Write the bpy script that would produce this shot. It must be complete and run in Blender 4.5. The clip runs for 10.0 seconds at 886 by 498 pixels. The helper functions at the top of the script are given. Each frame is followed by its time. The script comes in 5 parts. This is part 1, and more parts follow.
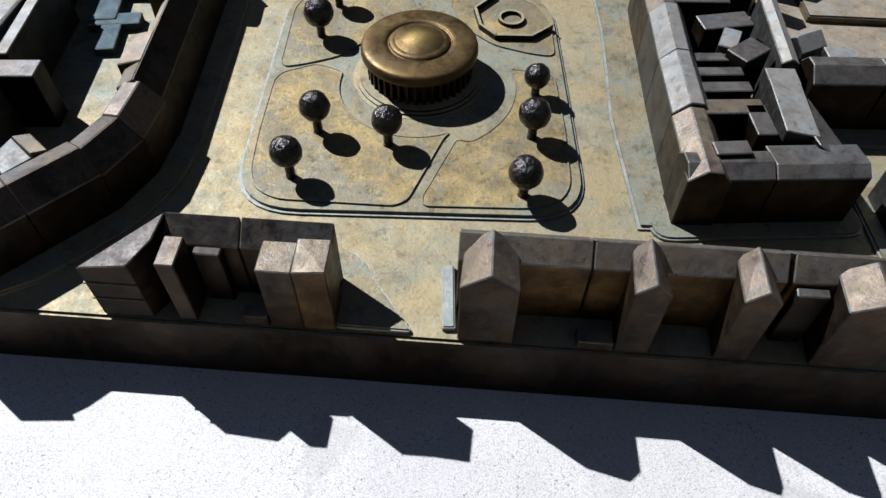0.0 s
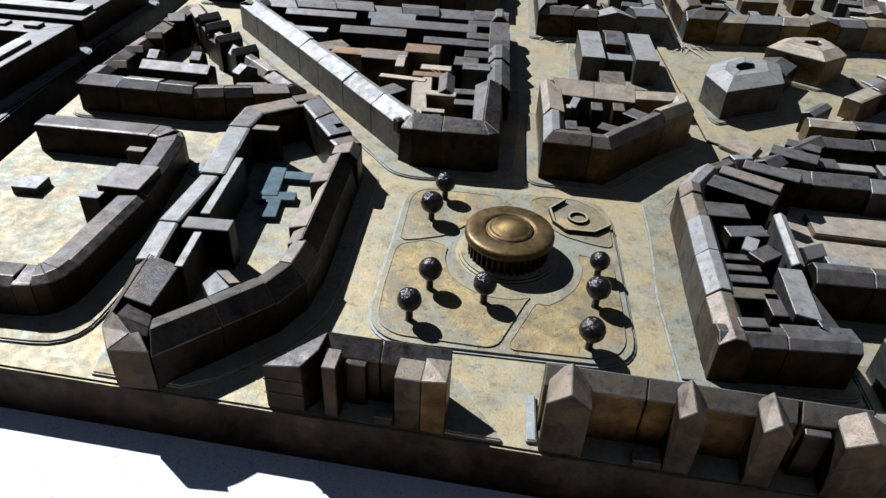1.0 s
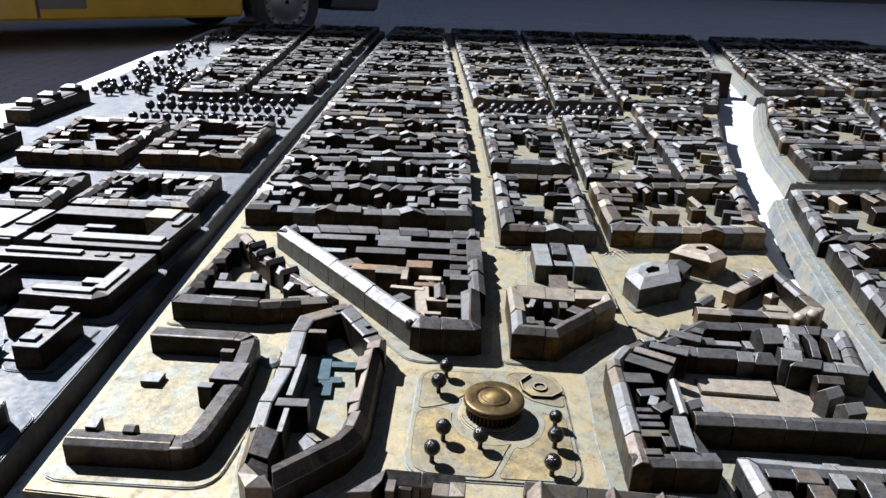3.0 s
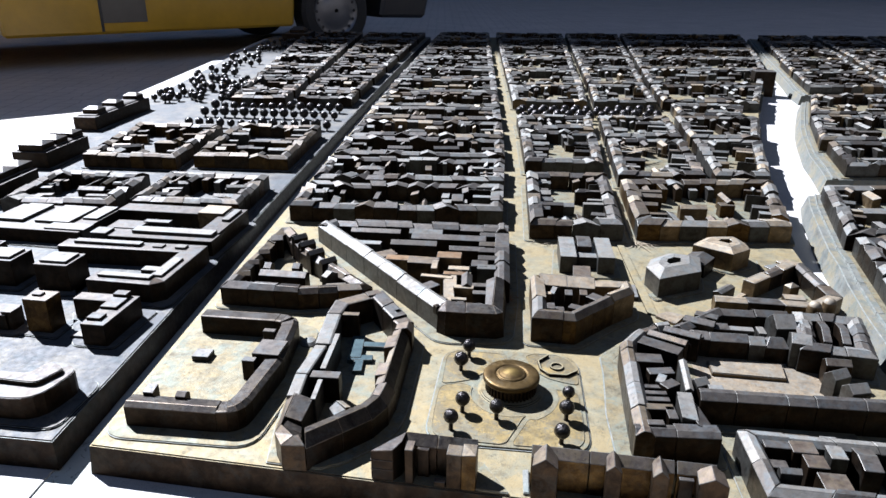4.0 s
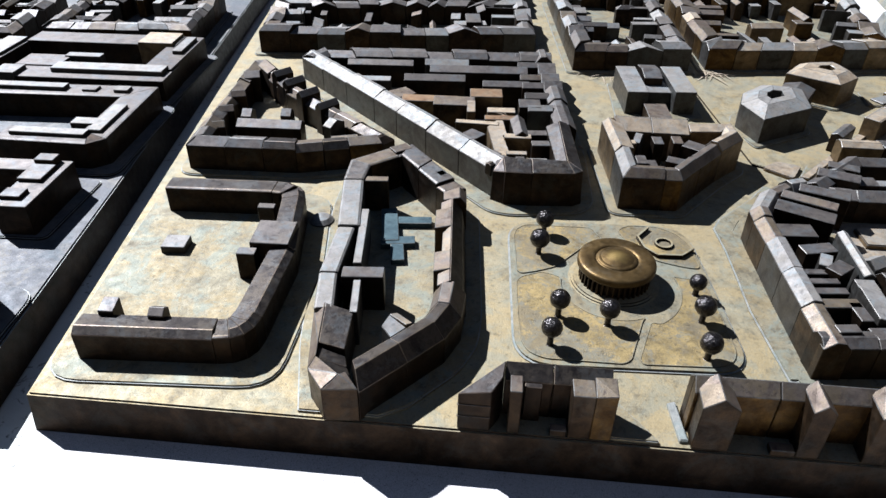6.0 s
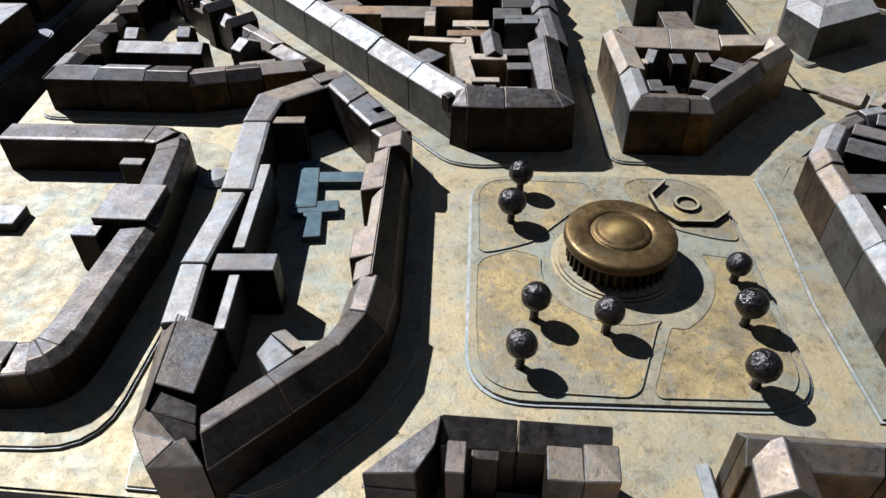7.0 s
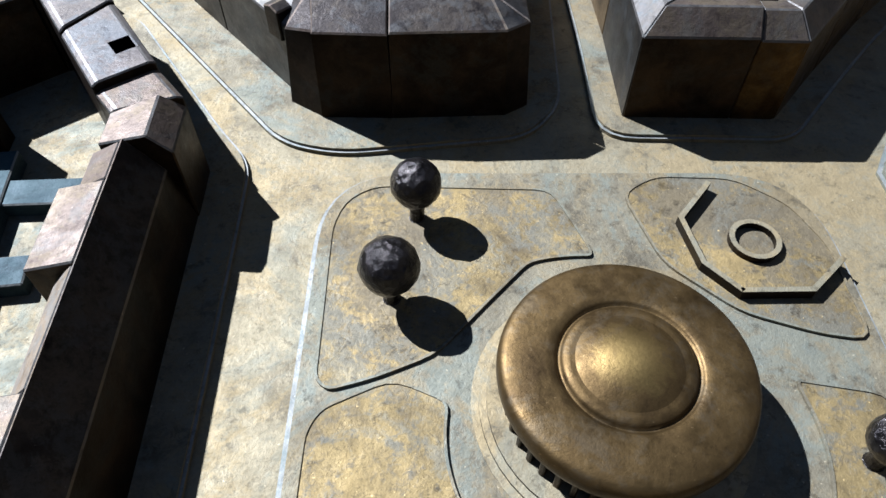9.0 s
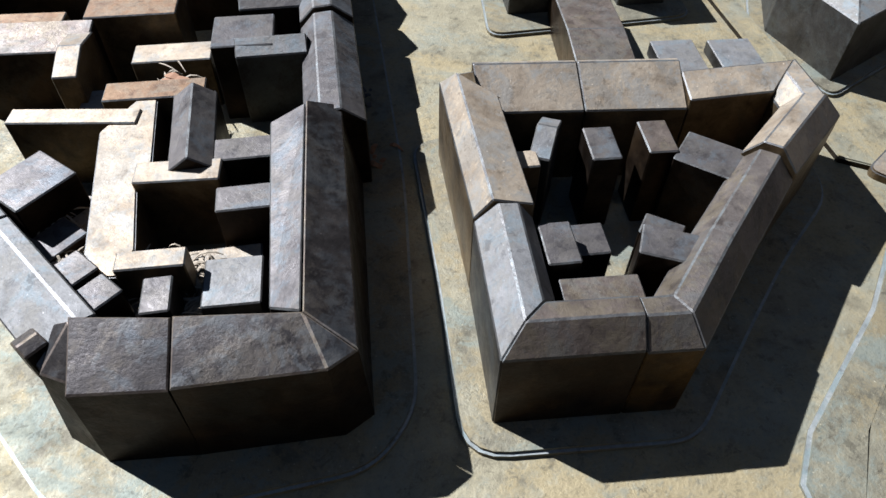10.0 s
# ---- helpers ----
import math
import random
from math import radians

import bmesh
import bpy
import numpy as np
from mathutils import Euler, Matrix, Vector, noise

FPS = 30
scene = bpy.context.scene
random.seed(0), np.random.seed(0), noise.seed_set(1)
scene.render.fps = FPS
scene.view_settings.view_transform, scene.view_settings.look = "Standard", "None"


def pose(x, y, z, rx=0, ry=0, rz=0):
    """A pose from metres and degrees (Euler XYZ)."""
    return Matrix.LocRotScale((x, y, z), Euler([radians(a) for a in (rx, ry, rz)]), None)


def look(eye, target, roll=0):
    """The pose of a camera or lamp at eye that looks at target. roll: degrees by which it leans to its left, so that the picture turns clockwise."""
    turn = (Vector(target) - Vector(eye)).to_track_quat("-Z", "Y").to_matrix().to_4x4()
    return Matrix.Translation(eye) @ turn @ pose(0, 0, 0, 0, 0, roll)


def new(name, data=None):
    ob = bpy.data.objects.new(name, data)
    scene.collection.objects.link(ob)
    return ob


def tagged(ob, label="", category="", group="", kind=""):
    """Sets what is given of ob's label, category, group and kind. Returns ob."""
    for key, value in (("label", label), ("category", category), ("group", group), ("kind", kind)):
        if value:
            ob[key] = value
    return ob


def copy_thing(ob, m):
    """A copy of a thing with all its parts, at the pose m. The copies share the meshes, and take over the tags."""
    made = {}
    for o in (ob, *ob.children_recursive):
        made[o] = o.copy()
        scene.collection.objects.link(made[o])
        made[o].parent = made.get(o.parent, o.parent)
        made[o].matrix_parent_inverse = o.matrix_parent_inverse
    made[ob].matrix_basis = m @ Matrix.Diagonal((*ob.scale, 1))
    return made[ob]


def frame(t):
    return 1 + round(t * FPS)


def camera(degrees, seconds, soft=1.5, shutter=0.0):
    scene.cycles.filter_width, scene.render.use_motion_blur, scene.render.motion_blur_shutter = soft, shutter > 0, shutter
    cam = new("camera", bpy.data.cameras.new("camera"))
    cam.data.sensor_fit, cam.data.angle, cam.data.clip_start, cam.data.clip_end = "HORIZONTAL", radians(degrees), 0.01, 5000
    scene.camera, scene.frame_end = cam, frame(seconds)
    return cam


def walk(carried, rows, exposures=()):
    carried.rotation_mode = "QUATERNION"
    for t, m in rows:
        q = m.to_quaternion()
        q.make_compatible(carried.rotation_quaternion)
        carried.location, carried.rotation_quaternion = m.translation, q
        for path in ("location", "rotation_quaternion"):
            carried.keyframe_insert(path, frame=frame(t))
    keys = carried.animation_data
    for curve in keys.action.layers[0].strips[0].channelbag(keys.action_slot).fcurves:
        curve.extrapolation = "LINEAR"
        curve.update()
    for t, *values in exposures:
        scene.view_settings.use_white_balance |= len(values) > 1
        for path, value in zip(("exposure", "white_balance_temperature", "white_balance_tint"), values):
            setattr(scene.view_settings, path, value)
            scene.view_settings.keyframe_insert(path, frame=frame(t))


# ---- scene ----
cam = camera(64.7, 10.0, 1.5)
PATH = [
    (0, (-0.011, -0.237, 0.264), (0.125, 1.004, -1.298), 1.0),
    (0.5, (-0.072, -0.257, 0.285), (0.068, 1.126, -1.153), 1.9),
    (1, (-0.055, -0.329, 0.319), (0.006, 1.29, -0.853), 3.0),
    (1.5, (-0.036, -0.383, 0.372), (-0.057, 1.299, -0.71), 1.7),
    (2, (-0.071, -0.422, 0.417), (-0.055, 1.351, -0.51), 1.1),
    (2.5, (-0.109, -0.482, 0.443), (0.045, 1.319, -0.414), 2.2),
    (2.7, (-0.111, -0.508, 0.455), (0.056, 1.315, -0.351), 2.4),
    (3.8, (-0.071, -0.609, 0.481), (-0.046, 1.253, -0.247), 0.5),
    (4, (-0.074, -0.613, 0.474), (-0.068, 1.242, -0.273), 0.4),
    (4.5, (-0.105, -0.597, 0.453), (-0.136, 1.23, -0.361), -0.1),
    (5, (-0.172, -0.527, 0.428), (-0.101, 1.245, -0.497), 0.4),
    (5.5, (-0.189, -0.462, 0.386), (-0.038, 1.205, -0.709), -0.1),
    (5.7, (-0.188, -0.429, 0.382), (-0.021, 1.221, -0.737), 1.1),
    (6.8, (-0.133, -0.235, 0.318), (-0.058, 1.321, -0.936), -0.6),
    (7, (-0.12, -0.212, 0.29), (-0.005, 1.306, -1.007), -0.4),
    (7.5, (-0.129, -0.136, 0.256), (0.114, 1.224, -1.19), 1.8),
    (8, (-0.096, -0.07, 0.233), (0.235, 1.242, -1.239), 3.6),
    (8.5, (-0.073, -0.011, 0.195), (0.155, 1.27, -1.324), 1.7),
    (9, (-0.048, 0.022, 0.185), (0.112, 1.255, -1.382), 0.3),
    (9.5, (-0.013, 0.07, 0.195), (0.204, 1.339, -1.335), -0.2),
    (9.6, (-0.01, 0.075, 0.195), (0.259, 1.426, -1.255), -0.1),
    (10, (0.007, 0.126, 0.206), (0.328, 1.397, -1.304), 1.0),
]
EXPOSURE = [(0.0, 1.51, 5800, 12), (0.5, 1.59, 5700, 12), (1.0, 1.73, 5600, 13), (2.0, 2.01, 5500, 14), (2.5, 2.13, 5550, 14), (4.5, 2.15, 5650, 14), (5.5, 2.05, 5700, 14), (7.0, 1.92, 5650, 15), (7.5, 1.94, 5650, 14), (8.5, 1.88, 5550, 14), (9.0, 1.88, 5450, 15), (9.5, 1.89, 5450, 14), (10.0, 1.91, 5500, 13)]
walk(cam, [(t, look(eye, target, roll)) for t, eye, target, roll in PATH], EXPOSURE)

# ---- light ----
SUN = Vector((-0.73, 0.68, 1.04)).normalized()          # towards the sun
sun_data = bpy.data.lights.new("sun", "SUN")
sun_data.energy, sun_data.angle, sun_data.color = 5.0, radians(0.55), (1.0, 0.975, 0.945)
sun = new("sun", sun_data)
sun.matrix_world = look(SUN * 20, (0, 0, 0))
world = bpy.data.worlds.new("sky")
scene.world = world
world.use_nodes = True
sky = world.node_tree.nodes.new("ShaderNodeTexSky")
sky.sky_type, sky.sun_disc = "NISHITA", False
sky.dust_density, sky.air_density, sky.ozone_density = 0.0, 1.0, 1.5
sky.sun_elevation = math.asin(SUN.z)
sky.sun_rotation = math.atan2(SUN.x, SUN.y)
background = world.node_tree.nodes["Background"]
background.inputs[1].default_value = 0.023
world.node_tree.links.new(sky.outputs[0], background.inputs[0])


# ---- materials ----
class Shader:
    """Small helper that strings nodes together."""

    def __init__(self, name):
        self.mat = bpy.data.materials.new(name)
        self.mat.use_nodes = True
        self.tree = self.mat.node_tree
        self.bsdf = self.tree.nodes["Principled BSDF"]

    def node(self, kind):
        return self.tree.nodes.new(kind)

    def link(self, a, b):
        self.tree.links.new(a, b)

    def place(self):
        return self.node("ShaderNodeNewGeometry").outputs["Position"]

    def noise(self, scale, detail=4.0, rough=0.6, distort=0.0):
        n = self.node("ShaderNodeTexNoise")
        n.inputs["Scale"].default_value = scale
        n.inputs["Detail"].default_value = detail
        n.inputs["Roughness"].default_value = rough
        n.inputs["Distortion"].default_value = distort
        self.link(self.place(), n.inputs["Vector"])
        return n.outputs["Fac"]

    def ramp(self, fac, stops):
        n = self.node("ShaderNodeValToRGB")
        els = n.color_ramp.elements
        while len(els) < len(stops):
            els.new(0.5)
        for el, (at, colour) in zip(els, stops):
            el.position = at
            el.color = (*colour, 1) if len(colour) == 3 else colour
        self.link(fac, n.inputs[0])
        return n.outputs[0]

    def grey(self, fac, lo, hi, a, b):
        n = self.node("ShaderNodeMapRange")
        for k, v in zip(("From Min", "From Max", "To Min", "To Max"), (lo, hi, a, b)):
            n.inputs[k].default_value = v
        self.link(fac, n.inputs["Value"])
        return n.outputs[0]

    def mix(self, fac, a, b, blend="MIX"):
        n = self.node("ShaderNodeMix")
        n.data_type, n.blend_type = "RGBA", blend
        for sock, value in ((n.inputs[0], fac), (n.inputs[6], a), (n.inputs[7], b)):
            if isinstance(value, (int, float)):
                sock.default_value = value
            elif isinstance(value, tuple):
                sock.default_value = (*value, 1)
            else:
                self.link(value, sock)
        return n.outputs[2]

    def random(self):
        return self.node("ShaderNodeObjectInfo").outputs["Random"]

    def bump(self, height, strength, distance):
        n = self.node("ShaderNodeBump")
        n.inputs["Strength"].default_value = strength
        n.inputs["Distance"].default_value = distance
        self.link(height, n.inputs["Height"])
        self.link(n.outputs[0], self.bsdf.inputs["Normal"])

    def done(self, colour, rough, metal=0.0):
        for key, value in (("Base Color", colour), ("Roughness", rough), ("Metallic", metal)):
            if isinstance(value, tuple):
                self.bsdf.inputs[key].default_value = (*value, 1)
            elif isinstance(value, (int, float)):
                self.bsdf.inputs[key].default_value = value
            else:
                self.link(value, self.bsdf.inputs[key])
        return self.mat


def bronze(name, dark, mid, light, patina, amount, metal, rough, vary=0.5, clouds=38, grain=0.16, stain=0.5, tint=None, tinted=0.6, polish=None):
    """Cast bronze: brown tones in soft clouds, a second tint in wide patches, broken verdigris, oxide spots, scuffs and flecks, fine casting grain."""
    s = Shader(name)
    fine = s.noise(520, 5, 0.7)
    broken = s.noise(260, 6, 0.75, 0.3)
    tone = s.ramp(s.mix(0.25, s.noise(clouds, 7, 0.66, 0.5), broken), [(0.34, dark), (0.48, mid), (0.64, light)])
    if tint:
        tone = s.mix(s.grey(s.mix(0.4, s.noise(clouds * 0.36, 6, 0.7, 0.8), broken), 0.475, 0.535, 0.0, tinted), tone, tint)
    tone = s.mix(s.grey(fine, 0.50, 0.75, 0.0, 0.5), tone, dark)
    tone = s.mix(s.grey(s.mix(0.35, s.noise(clouds * 0.5, 6, 0.7, 1.0), broken), 0.50, 0.565, 0.0, amount), tone, patina)
    spots = s.grey(s.noise(170, 7, 0.78, 0.4), 0.56, 0.63, 0.0, stain)
    tone = s.mix(spots, tone, tuple(c * 0.5 for c in dark))
    scuffs = s.grey(s.noise(75, 8, 0.8, 2.0), 0.60, 0.68, 0.0, stain * 0.8)
    tone = s.mix(scuffs, tone, light)
    if polish:
        away = s.node("ShaderNodeVectorMath")
        away.operation = "DISTANCE"
        away.inputs[1].default_value = polish[:3]
        s.link(s.place(), away.inputs[0])
        tone = s.mix(s.grey(s.mix(0.25, away.outputs["Value"], s.grey(broken, 0.3, 0.7, 0.0, 0.016)), 0.0035, 0.0105, 0.9, 0.0), tone, polish[3])
    flecks = s.grey(s.noise(900, 2, 0.5), 0.72, 0.78, 0.0, min(0.6, stain * 1.3))
    tone = s.mix(flecks, tone, tuple(min(1.0, c * 2.2 + 0.02) for c in light))
    tone = s.mix(s.grey(s.random(), 0, 1, 0.0, vary), tone, s.mix(1.0, tone, (0.45, 0.45, 0.47), "MULTIPLY"))
    s.bump(s.mix(0.5, fine, s.noise(110, 6, 0.65)), min(1.0, grain * 1.9), 0.0014)
    s.bsdf.inputs["Specular IOR Level"].default_value = 0.25
    return s.done(tone, s.grey(s.noise(130, 5, 0.7), 0.3, 0.7, rough - 0.10, rough + 0.14), metal)


BRONZE_GROUND = bronze("bronze_ground", (0.07717, 0.06551, 0.04102), (0.1607, 0.1395, 0.08659), (0.2037, 0.1777, 0.111), (0.1222, 0.133, 0.1078), 0.45, 0.55, 0.66, 0.0, 46, 0.24, 0.45, (0.2037, 0.158, 0.07771), 0.65)
# left plate: bluish sky glare put into the colour, along with verdigris
BRONZE_COOL = bronze("bronze_cool", (0.0324, 0.0334, 0.0344), (0.0603, 0.0622, 0.0633), (0.0835, 0.0835, 0.0819), (0.0491, 0.0616, 0.0665), 0.55, 0.5, 0.68, 0.0, 30, 0.2, 0.45, (0.139, 0.126, 0.0987), 0.5)
BRONZE_QUAY = bronze("bronze_quay", (0.0605, 0.0622, 0.0559), (0.109, 0.112, 0.101), (0.142, 0.141, 0.121), (0.0815, 0.1, 0.0937), 0.55, 0.45, 0.68, 0.0, 40, 0.2, 0.5, (0.176, 0.147, 0.084), 0.6)
BRONZE_LAWN = bronze("bronze_lawn", (0.05082, 0.0407, 0.02354), (0.1529, 0.1155, 0.04939), (0.2321, 0.1727, 0.07117), (0.11, 0.1133, 0.09152), 0.5, 0.55, 0.64, 0.0, 52, 0.26, 0.6, (0.09471, 0.08228, 0.05544), 0.75)
BRONZE_PATH = bronze("bronze_path", (0.05692, 0.04949, 0.03246), (0.1222, 0.109, 0.07243), (0.1706, 0.1515, 0.09769), (0.1134, 0.1319, 0.111), 0.6, 0.55, 0.66, 0.0, 52, 0.25, 0.5, (0.1618, 0.1264, 0.06439), 0.65)
BRONZE_KERB = bronze("bronze_kerb", (0.0945, 0.0995, 0.0882), (0.159, 0.164, 0.148), (0.212, 0.21, 0.187), (0.12, 0.147, 0.137), 0.6, 0.5, 0.62, 0.0, 90, 0.16, 0.5)
BRONZE_DARK = bronze("bronze_dark", (0.03101, 0.02724, 0.02418), (0.06676, 0.05885, 0.05195), (0.1017, 0.09019, 0.07876), (0.0714, 0.0861, 0.0924), 0.45, 0.62, 0.56, 0.4, 80, 0.14, 0.4, (0.084, 0.0735, 0.0588), 0.6)
BRONZE_BROWN = bronze("bronze_brown", (0.0437, 0.0323, 0.024), (0.0895, 0.0701, 0.0538), (0.133, 0.105, 0.0794), (0.084, 0.0861, 0.0798), 0.4, 0.65, 0.55, 0.5, 80, 0.16, 0.5, (0.113, 0.0903, 0.0546), 0.6)
BRONZE_OCHRE = bronze("bronze_ochre", (0.122, 0.0914, 0.0583), (0.21, 0.166, 0.111), (0.278, 0.227, 0.155), (0.179, 0.179, 0.158), 0.45, 0.5, 0.62, 0.3, 70, 0.16, 0.5, (0.126, 0.12, 0.101), 0.5)
BRONZE_GOLD = bronze("bronze_gold", (0.0318, 0.02, 0.00773), (0.0592, 0.0382, 0.0139), (0.0861, 0.0563, 0.0207), (0.0609, 0.0525, 0.0357), 0.35, 0.85, 0.48, 0.0, 60, 0.10, 0.35, polish=(0.0108, 0.1035, 0.031, (0.176, 0.124, 0.042)))
# brown roof bronze darkened by the shade on slopes turned from the sun
BRONZE_SHADED = bronze("bronze_shaded", (0.009676, 0.008061, 0.006921), (0.02042, 0.01722, 0.01484), (0.03444, 0.02919, 0.02476), (0.042, 0.047, 0.0483), 0.4, 0.75, 0.5, 0.3, 80, 0.14, 0.4, (0.0483, 0.0399, 0.0294), 0.6)
# teal verdigris, deepened by courtyard shade put into the colour
BRONZE_TEAL = bronze("bronze_teal", (0.009275, 0.01953, 0.02298), (0.01992, 0.03825, 0.04349), (0.03721, 0.0594, 0.06237), (0.03452, 0.05778, 0.06067), 0.6, 0.3, 0.7, 0.2, 60, 0.2, 0.4)
BRONZE_RUST = bronze("bronze_rust", (0.0588, 0.0315, 0.0147), (0.126, 0.0735, 0.0357), (0.176, 0.113, 0.0588), (0.118, 0.101, 0.0714), 0.35, 0.5, 0.62, 0.3, 70, 0.16, 0.5, (0.143, 0.109, 0.0672), 0.5)
BRONZE_UMBER = bronze("bronze_umber", (0.0411, 0.0323, 0.0256), (0.0844, 0.0701, 0.0571), (0.126, 0.105, 0.0844), (0.084, 0.0861, 0.0798), 0.4, 0.65, 0.55, 0.5, 80, 0.16, 0.5, (0.113, 0.0903, 0.0546), 0.6)
BRONZE_PALE = bronze("bronze_pale", (0.08085, 0.07693, 0.06903), (0.137, 0.1303, 0.117), (0.1823, 0.1735, 0.1566), (0.132, 0.159, 0.163), 0.5, 0.45, 0.66, 0.45, 80, 0.16, 0.5, (0.139, 0.126, 0.101), 0.6)
# wall bronzes: the shade on upright faces is put into the base colour
WALL_SHADED_DARK = bronze("bronze_wall_shaded_dark", (0.00752, 0.00538, 0.0037), (0.0196, 0.0134, 0.00861), (0.0399, 0.026, 0.0154), (0.0273, 0.0294, 0.0273), 0.4, 0.92, 0.46, 0.5, 60, 0.10, 0.18)
WALL_SHADED_BROWN = bronze("bronze_wall_shaded_brown", (0.00857, 0.00584, 0.00366), (0.029, 0.0192, 0.0113), (0.0617, 0.0387, 0.0195), (0.042, 0.042, 0.0357), 0.3, 0.92, 0.46, 0.4, 60, 0.10, 0.18)
# ochre walls darker than ochre roofs: painted shade again
WALL_SHADED_OCHRE = bronze("bronze_wall_shaded_ochre", (0.0426, 0.0301, 0.017), (0.118, 0.0827, 0.0432), (0.19, 0.138, 0.0756), (0.0714, 0.0714, 0.0609), 0.3, 0.9, 0.48, 0.3, 60, 0.10, 0.18)
# golden-brown, with the glow bounced off the sunlit plate put into the colour
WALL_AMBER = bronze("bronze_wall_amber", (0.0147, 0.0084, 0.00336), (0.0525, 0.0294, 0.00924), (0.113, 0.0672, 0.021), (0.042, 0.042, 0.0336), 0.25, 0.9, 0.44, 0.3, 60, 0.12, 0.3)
# pale roofs' walls, darkened by shade in the colour
WALL_SHADED_PALE = bronze("bronze_wall_shaded_pale", (0.0231, 0.0216, 0.019), (0.0491, 0.0462, 0.0403), (0.0748, 0.0722, 0.0651), (0.0756, 0.084, 0.0798), 0.4, 0.9, 0.5, 0.4, 60, 0.10, 0.18)
WORN = bronze("bronze_worn", (0.0538, 0.05, 0.0437), (0.0823, 0.0773, 0.068), (0.108, 0.101, 0.0886), (0.126, 0.139, 0.13), 0.4, 0.6, 0.5, 0.5, 140)
# each cast piece has its top, its rubbed edges and walls with painted-in shade
FINISH = {"bronze_ground": (BRONZE_GROUND, WALL_SHADED_DARK, BRONZE_GROUND), "bronze_cool": (BRONZE_COOL, WALL_SHADED_DARK, BRONZE_KERB), "bronze_lawn": (BRONZE_LAWN, BRONZE_PATH, BRONZE_PATH), "bronze_path": (BRONZE_PATH, BRONZE_PATH, BRONZE_KERB),
          "bronze_teal": (BRONZE_TEAL, BRONZE_TEAL, BRONZE_KERB), "bronze_quay": (BRONZE_QUAY, BRONZE_QUAY, BRONZE_KERB), "bronze_dark": (BRONZE_DARK, WALL_SHADED_DARK, WORN), "bronze_brown": (BRONZE_BROWN, WALL_SHADED_BROWN, WORN), "bronze_rust": (BRONZE_RUST, WALL_SHADED_OCHRE, WORN), "bronze_shaded": (BRONZE_SHADED, WALL_SHADED_DARK, BRONZE_BROWN), "bronze_umber": (BRONZE_UMBER, WALL_AMBER, WORN), "bronze_ochre": (BRONZE_OCHRE, WALL_SHADED_OCHRE, WORN), "bronze_pale": (BRONZE_PALE, WALL_SHADED_PALE, WORN)}


def ball_bronze():
    s = Shader("bronze_black")
    dents = s.node("ShaderNodeTexVoronoi")
    dents.inputs["Scale"].default_value = 420
    s.link(s.place(), dents.inputs["Vector"])
    s.bump(s.mix(0.5, dents.outputs["Distance"], s.noise(300, 6, 0.7, 1.5)), 0.75, 0.0016)
    return s.done(s.ramp(s.noise(220, 4), [(0.35, (0.010, 0.009, 0.009)), (0.7, (0.042, 0.038, 0.035))]), 0.28, 0.85)


BRONZE_BLACK = ball_bronze()


def stone():
    s = Shader("pale_stone")
    base = s.ramp(s.noise(9, 6, 0.65), [(0.3, (0.262, 0.252, 0.236)), (0.65, (0.335, 0.322, 0.302))])
    base = s.mix(s.grey(s.noise(1300, 3, 0.7), 0.47, 0.62, 0.0, 0.75), base, (0.15, 0.147, 0.143))
    specks = s.grey(s.noise(820, 2, 0.55, 0.8), 0.63, 0.67, 0.0, 0.8)
    base = s.mix(s.mix(s.grey(s.noise(26, 4), 0.38, 0.55, 0.15, 1.0), (0.0, 0.0, 0.0), specks), base, (0.06, 0.058, 0.055))
    stains = s.grey(s.noise(17, 6, 0.75, 0.8), 0.55, 0.70, 0.0, 0.7)
    base = s.mix(stains, base, (0.17, 0.163, 0.152))
    s.bump(s.noise(900, 4, 0.7), 0.35, 0.0006)
    return s.done(base, 0.72)


STONE = stone()


def groove_stone():
    s = Shader("pitted_stone")
    base = s.ramp(s.noise(7, 6, 0.7), [(0.3, (0.30, 0.315, 0.275)), (0.7, (0.42, 0.43, 0.38))])
    pits = s.grey(s.noise(90, 4, 0.7, 0.6), 0.60, 0.65, 0.0, 0.85)
    base = s.mix(pits, base, (0.07, 0.068, 0.06))
    base = s.mix(s.grey(s.noise(600, 3, 0.7), 0.5, 0.68, 0.0, 0.5), base, (0.36, 0.36, 0.33))
    s.bump(s.noise(300, 5, 0.7), 0.5, 0.001)
    return s.done(base, 0.85)


PITTED = groove_stone()


def paving():
    s = Shader("pale_paving")
    bricks = s.node("ShaderNodeTexVoronoi")
    bricks.feature = "DISTANCE_TO_EDGE"
    bricks.inputs["Scale"].default_value = 9.0
    bricks.inputs["Randomness"].default_value = 0.35
    s.link(s.place(), bricks.inputs["Vector"])
    joint = s.grey(bricks.outputs["Distance"], 0.0, 0.06, 1.0, 0.0)
    base = s.ramp(s.noise(3, 6, 0.6), [(0.3, (0.37, 0.335, 0.30)), (0.7, (0.46, 0.42, 0.375))])
    base = s.mix(s.grey(joint, 0, 1, 0, 0.6), base, (0.16, 0.15, 0.14))
    s.bump(joint, -0.5, 0.01)
    return s.done(base, 0.8)


PAVING = paving()


def plain(name, colour, rough, metal=0.0, wear=0.12):
    s = Shader(name)
    dark = tuple(c * (1 - wear * 2) for c in colour)
    return s.done(s.ramp(s.noise(6, 6, 0.65), [(0.3, dark), (0.7, colour)]), rough, metal)


UNSEEN_WALL = plain("unseen_wall_plaster", (0.10, 0.09, 0.08), 0.85)
YELLOW = plain("yellow_paint", (0.42, 0.245, 0.007), 0.28)
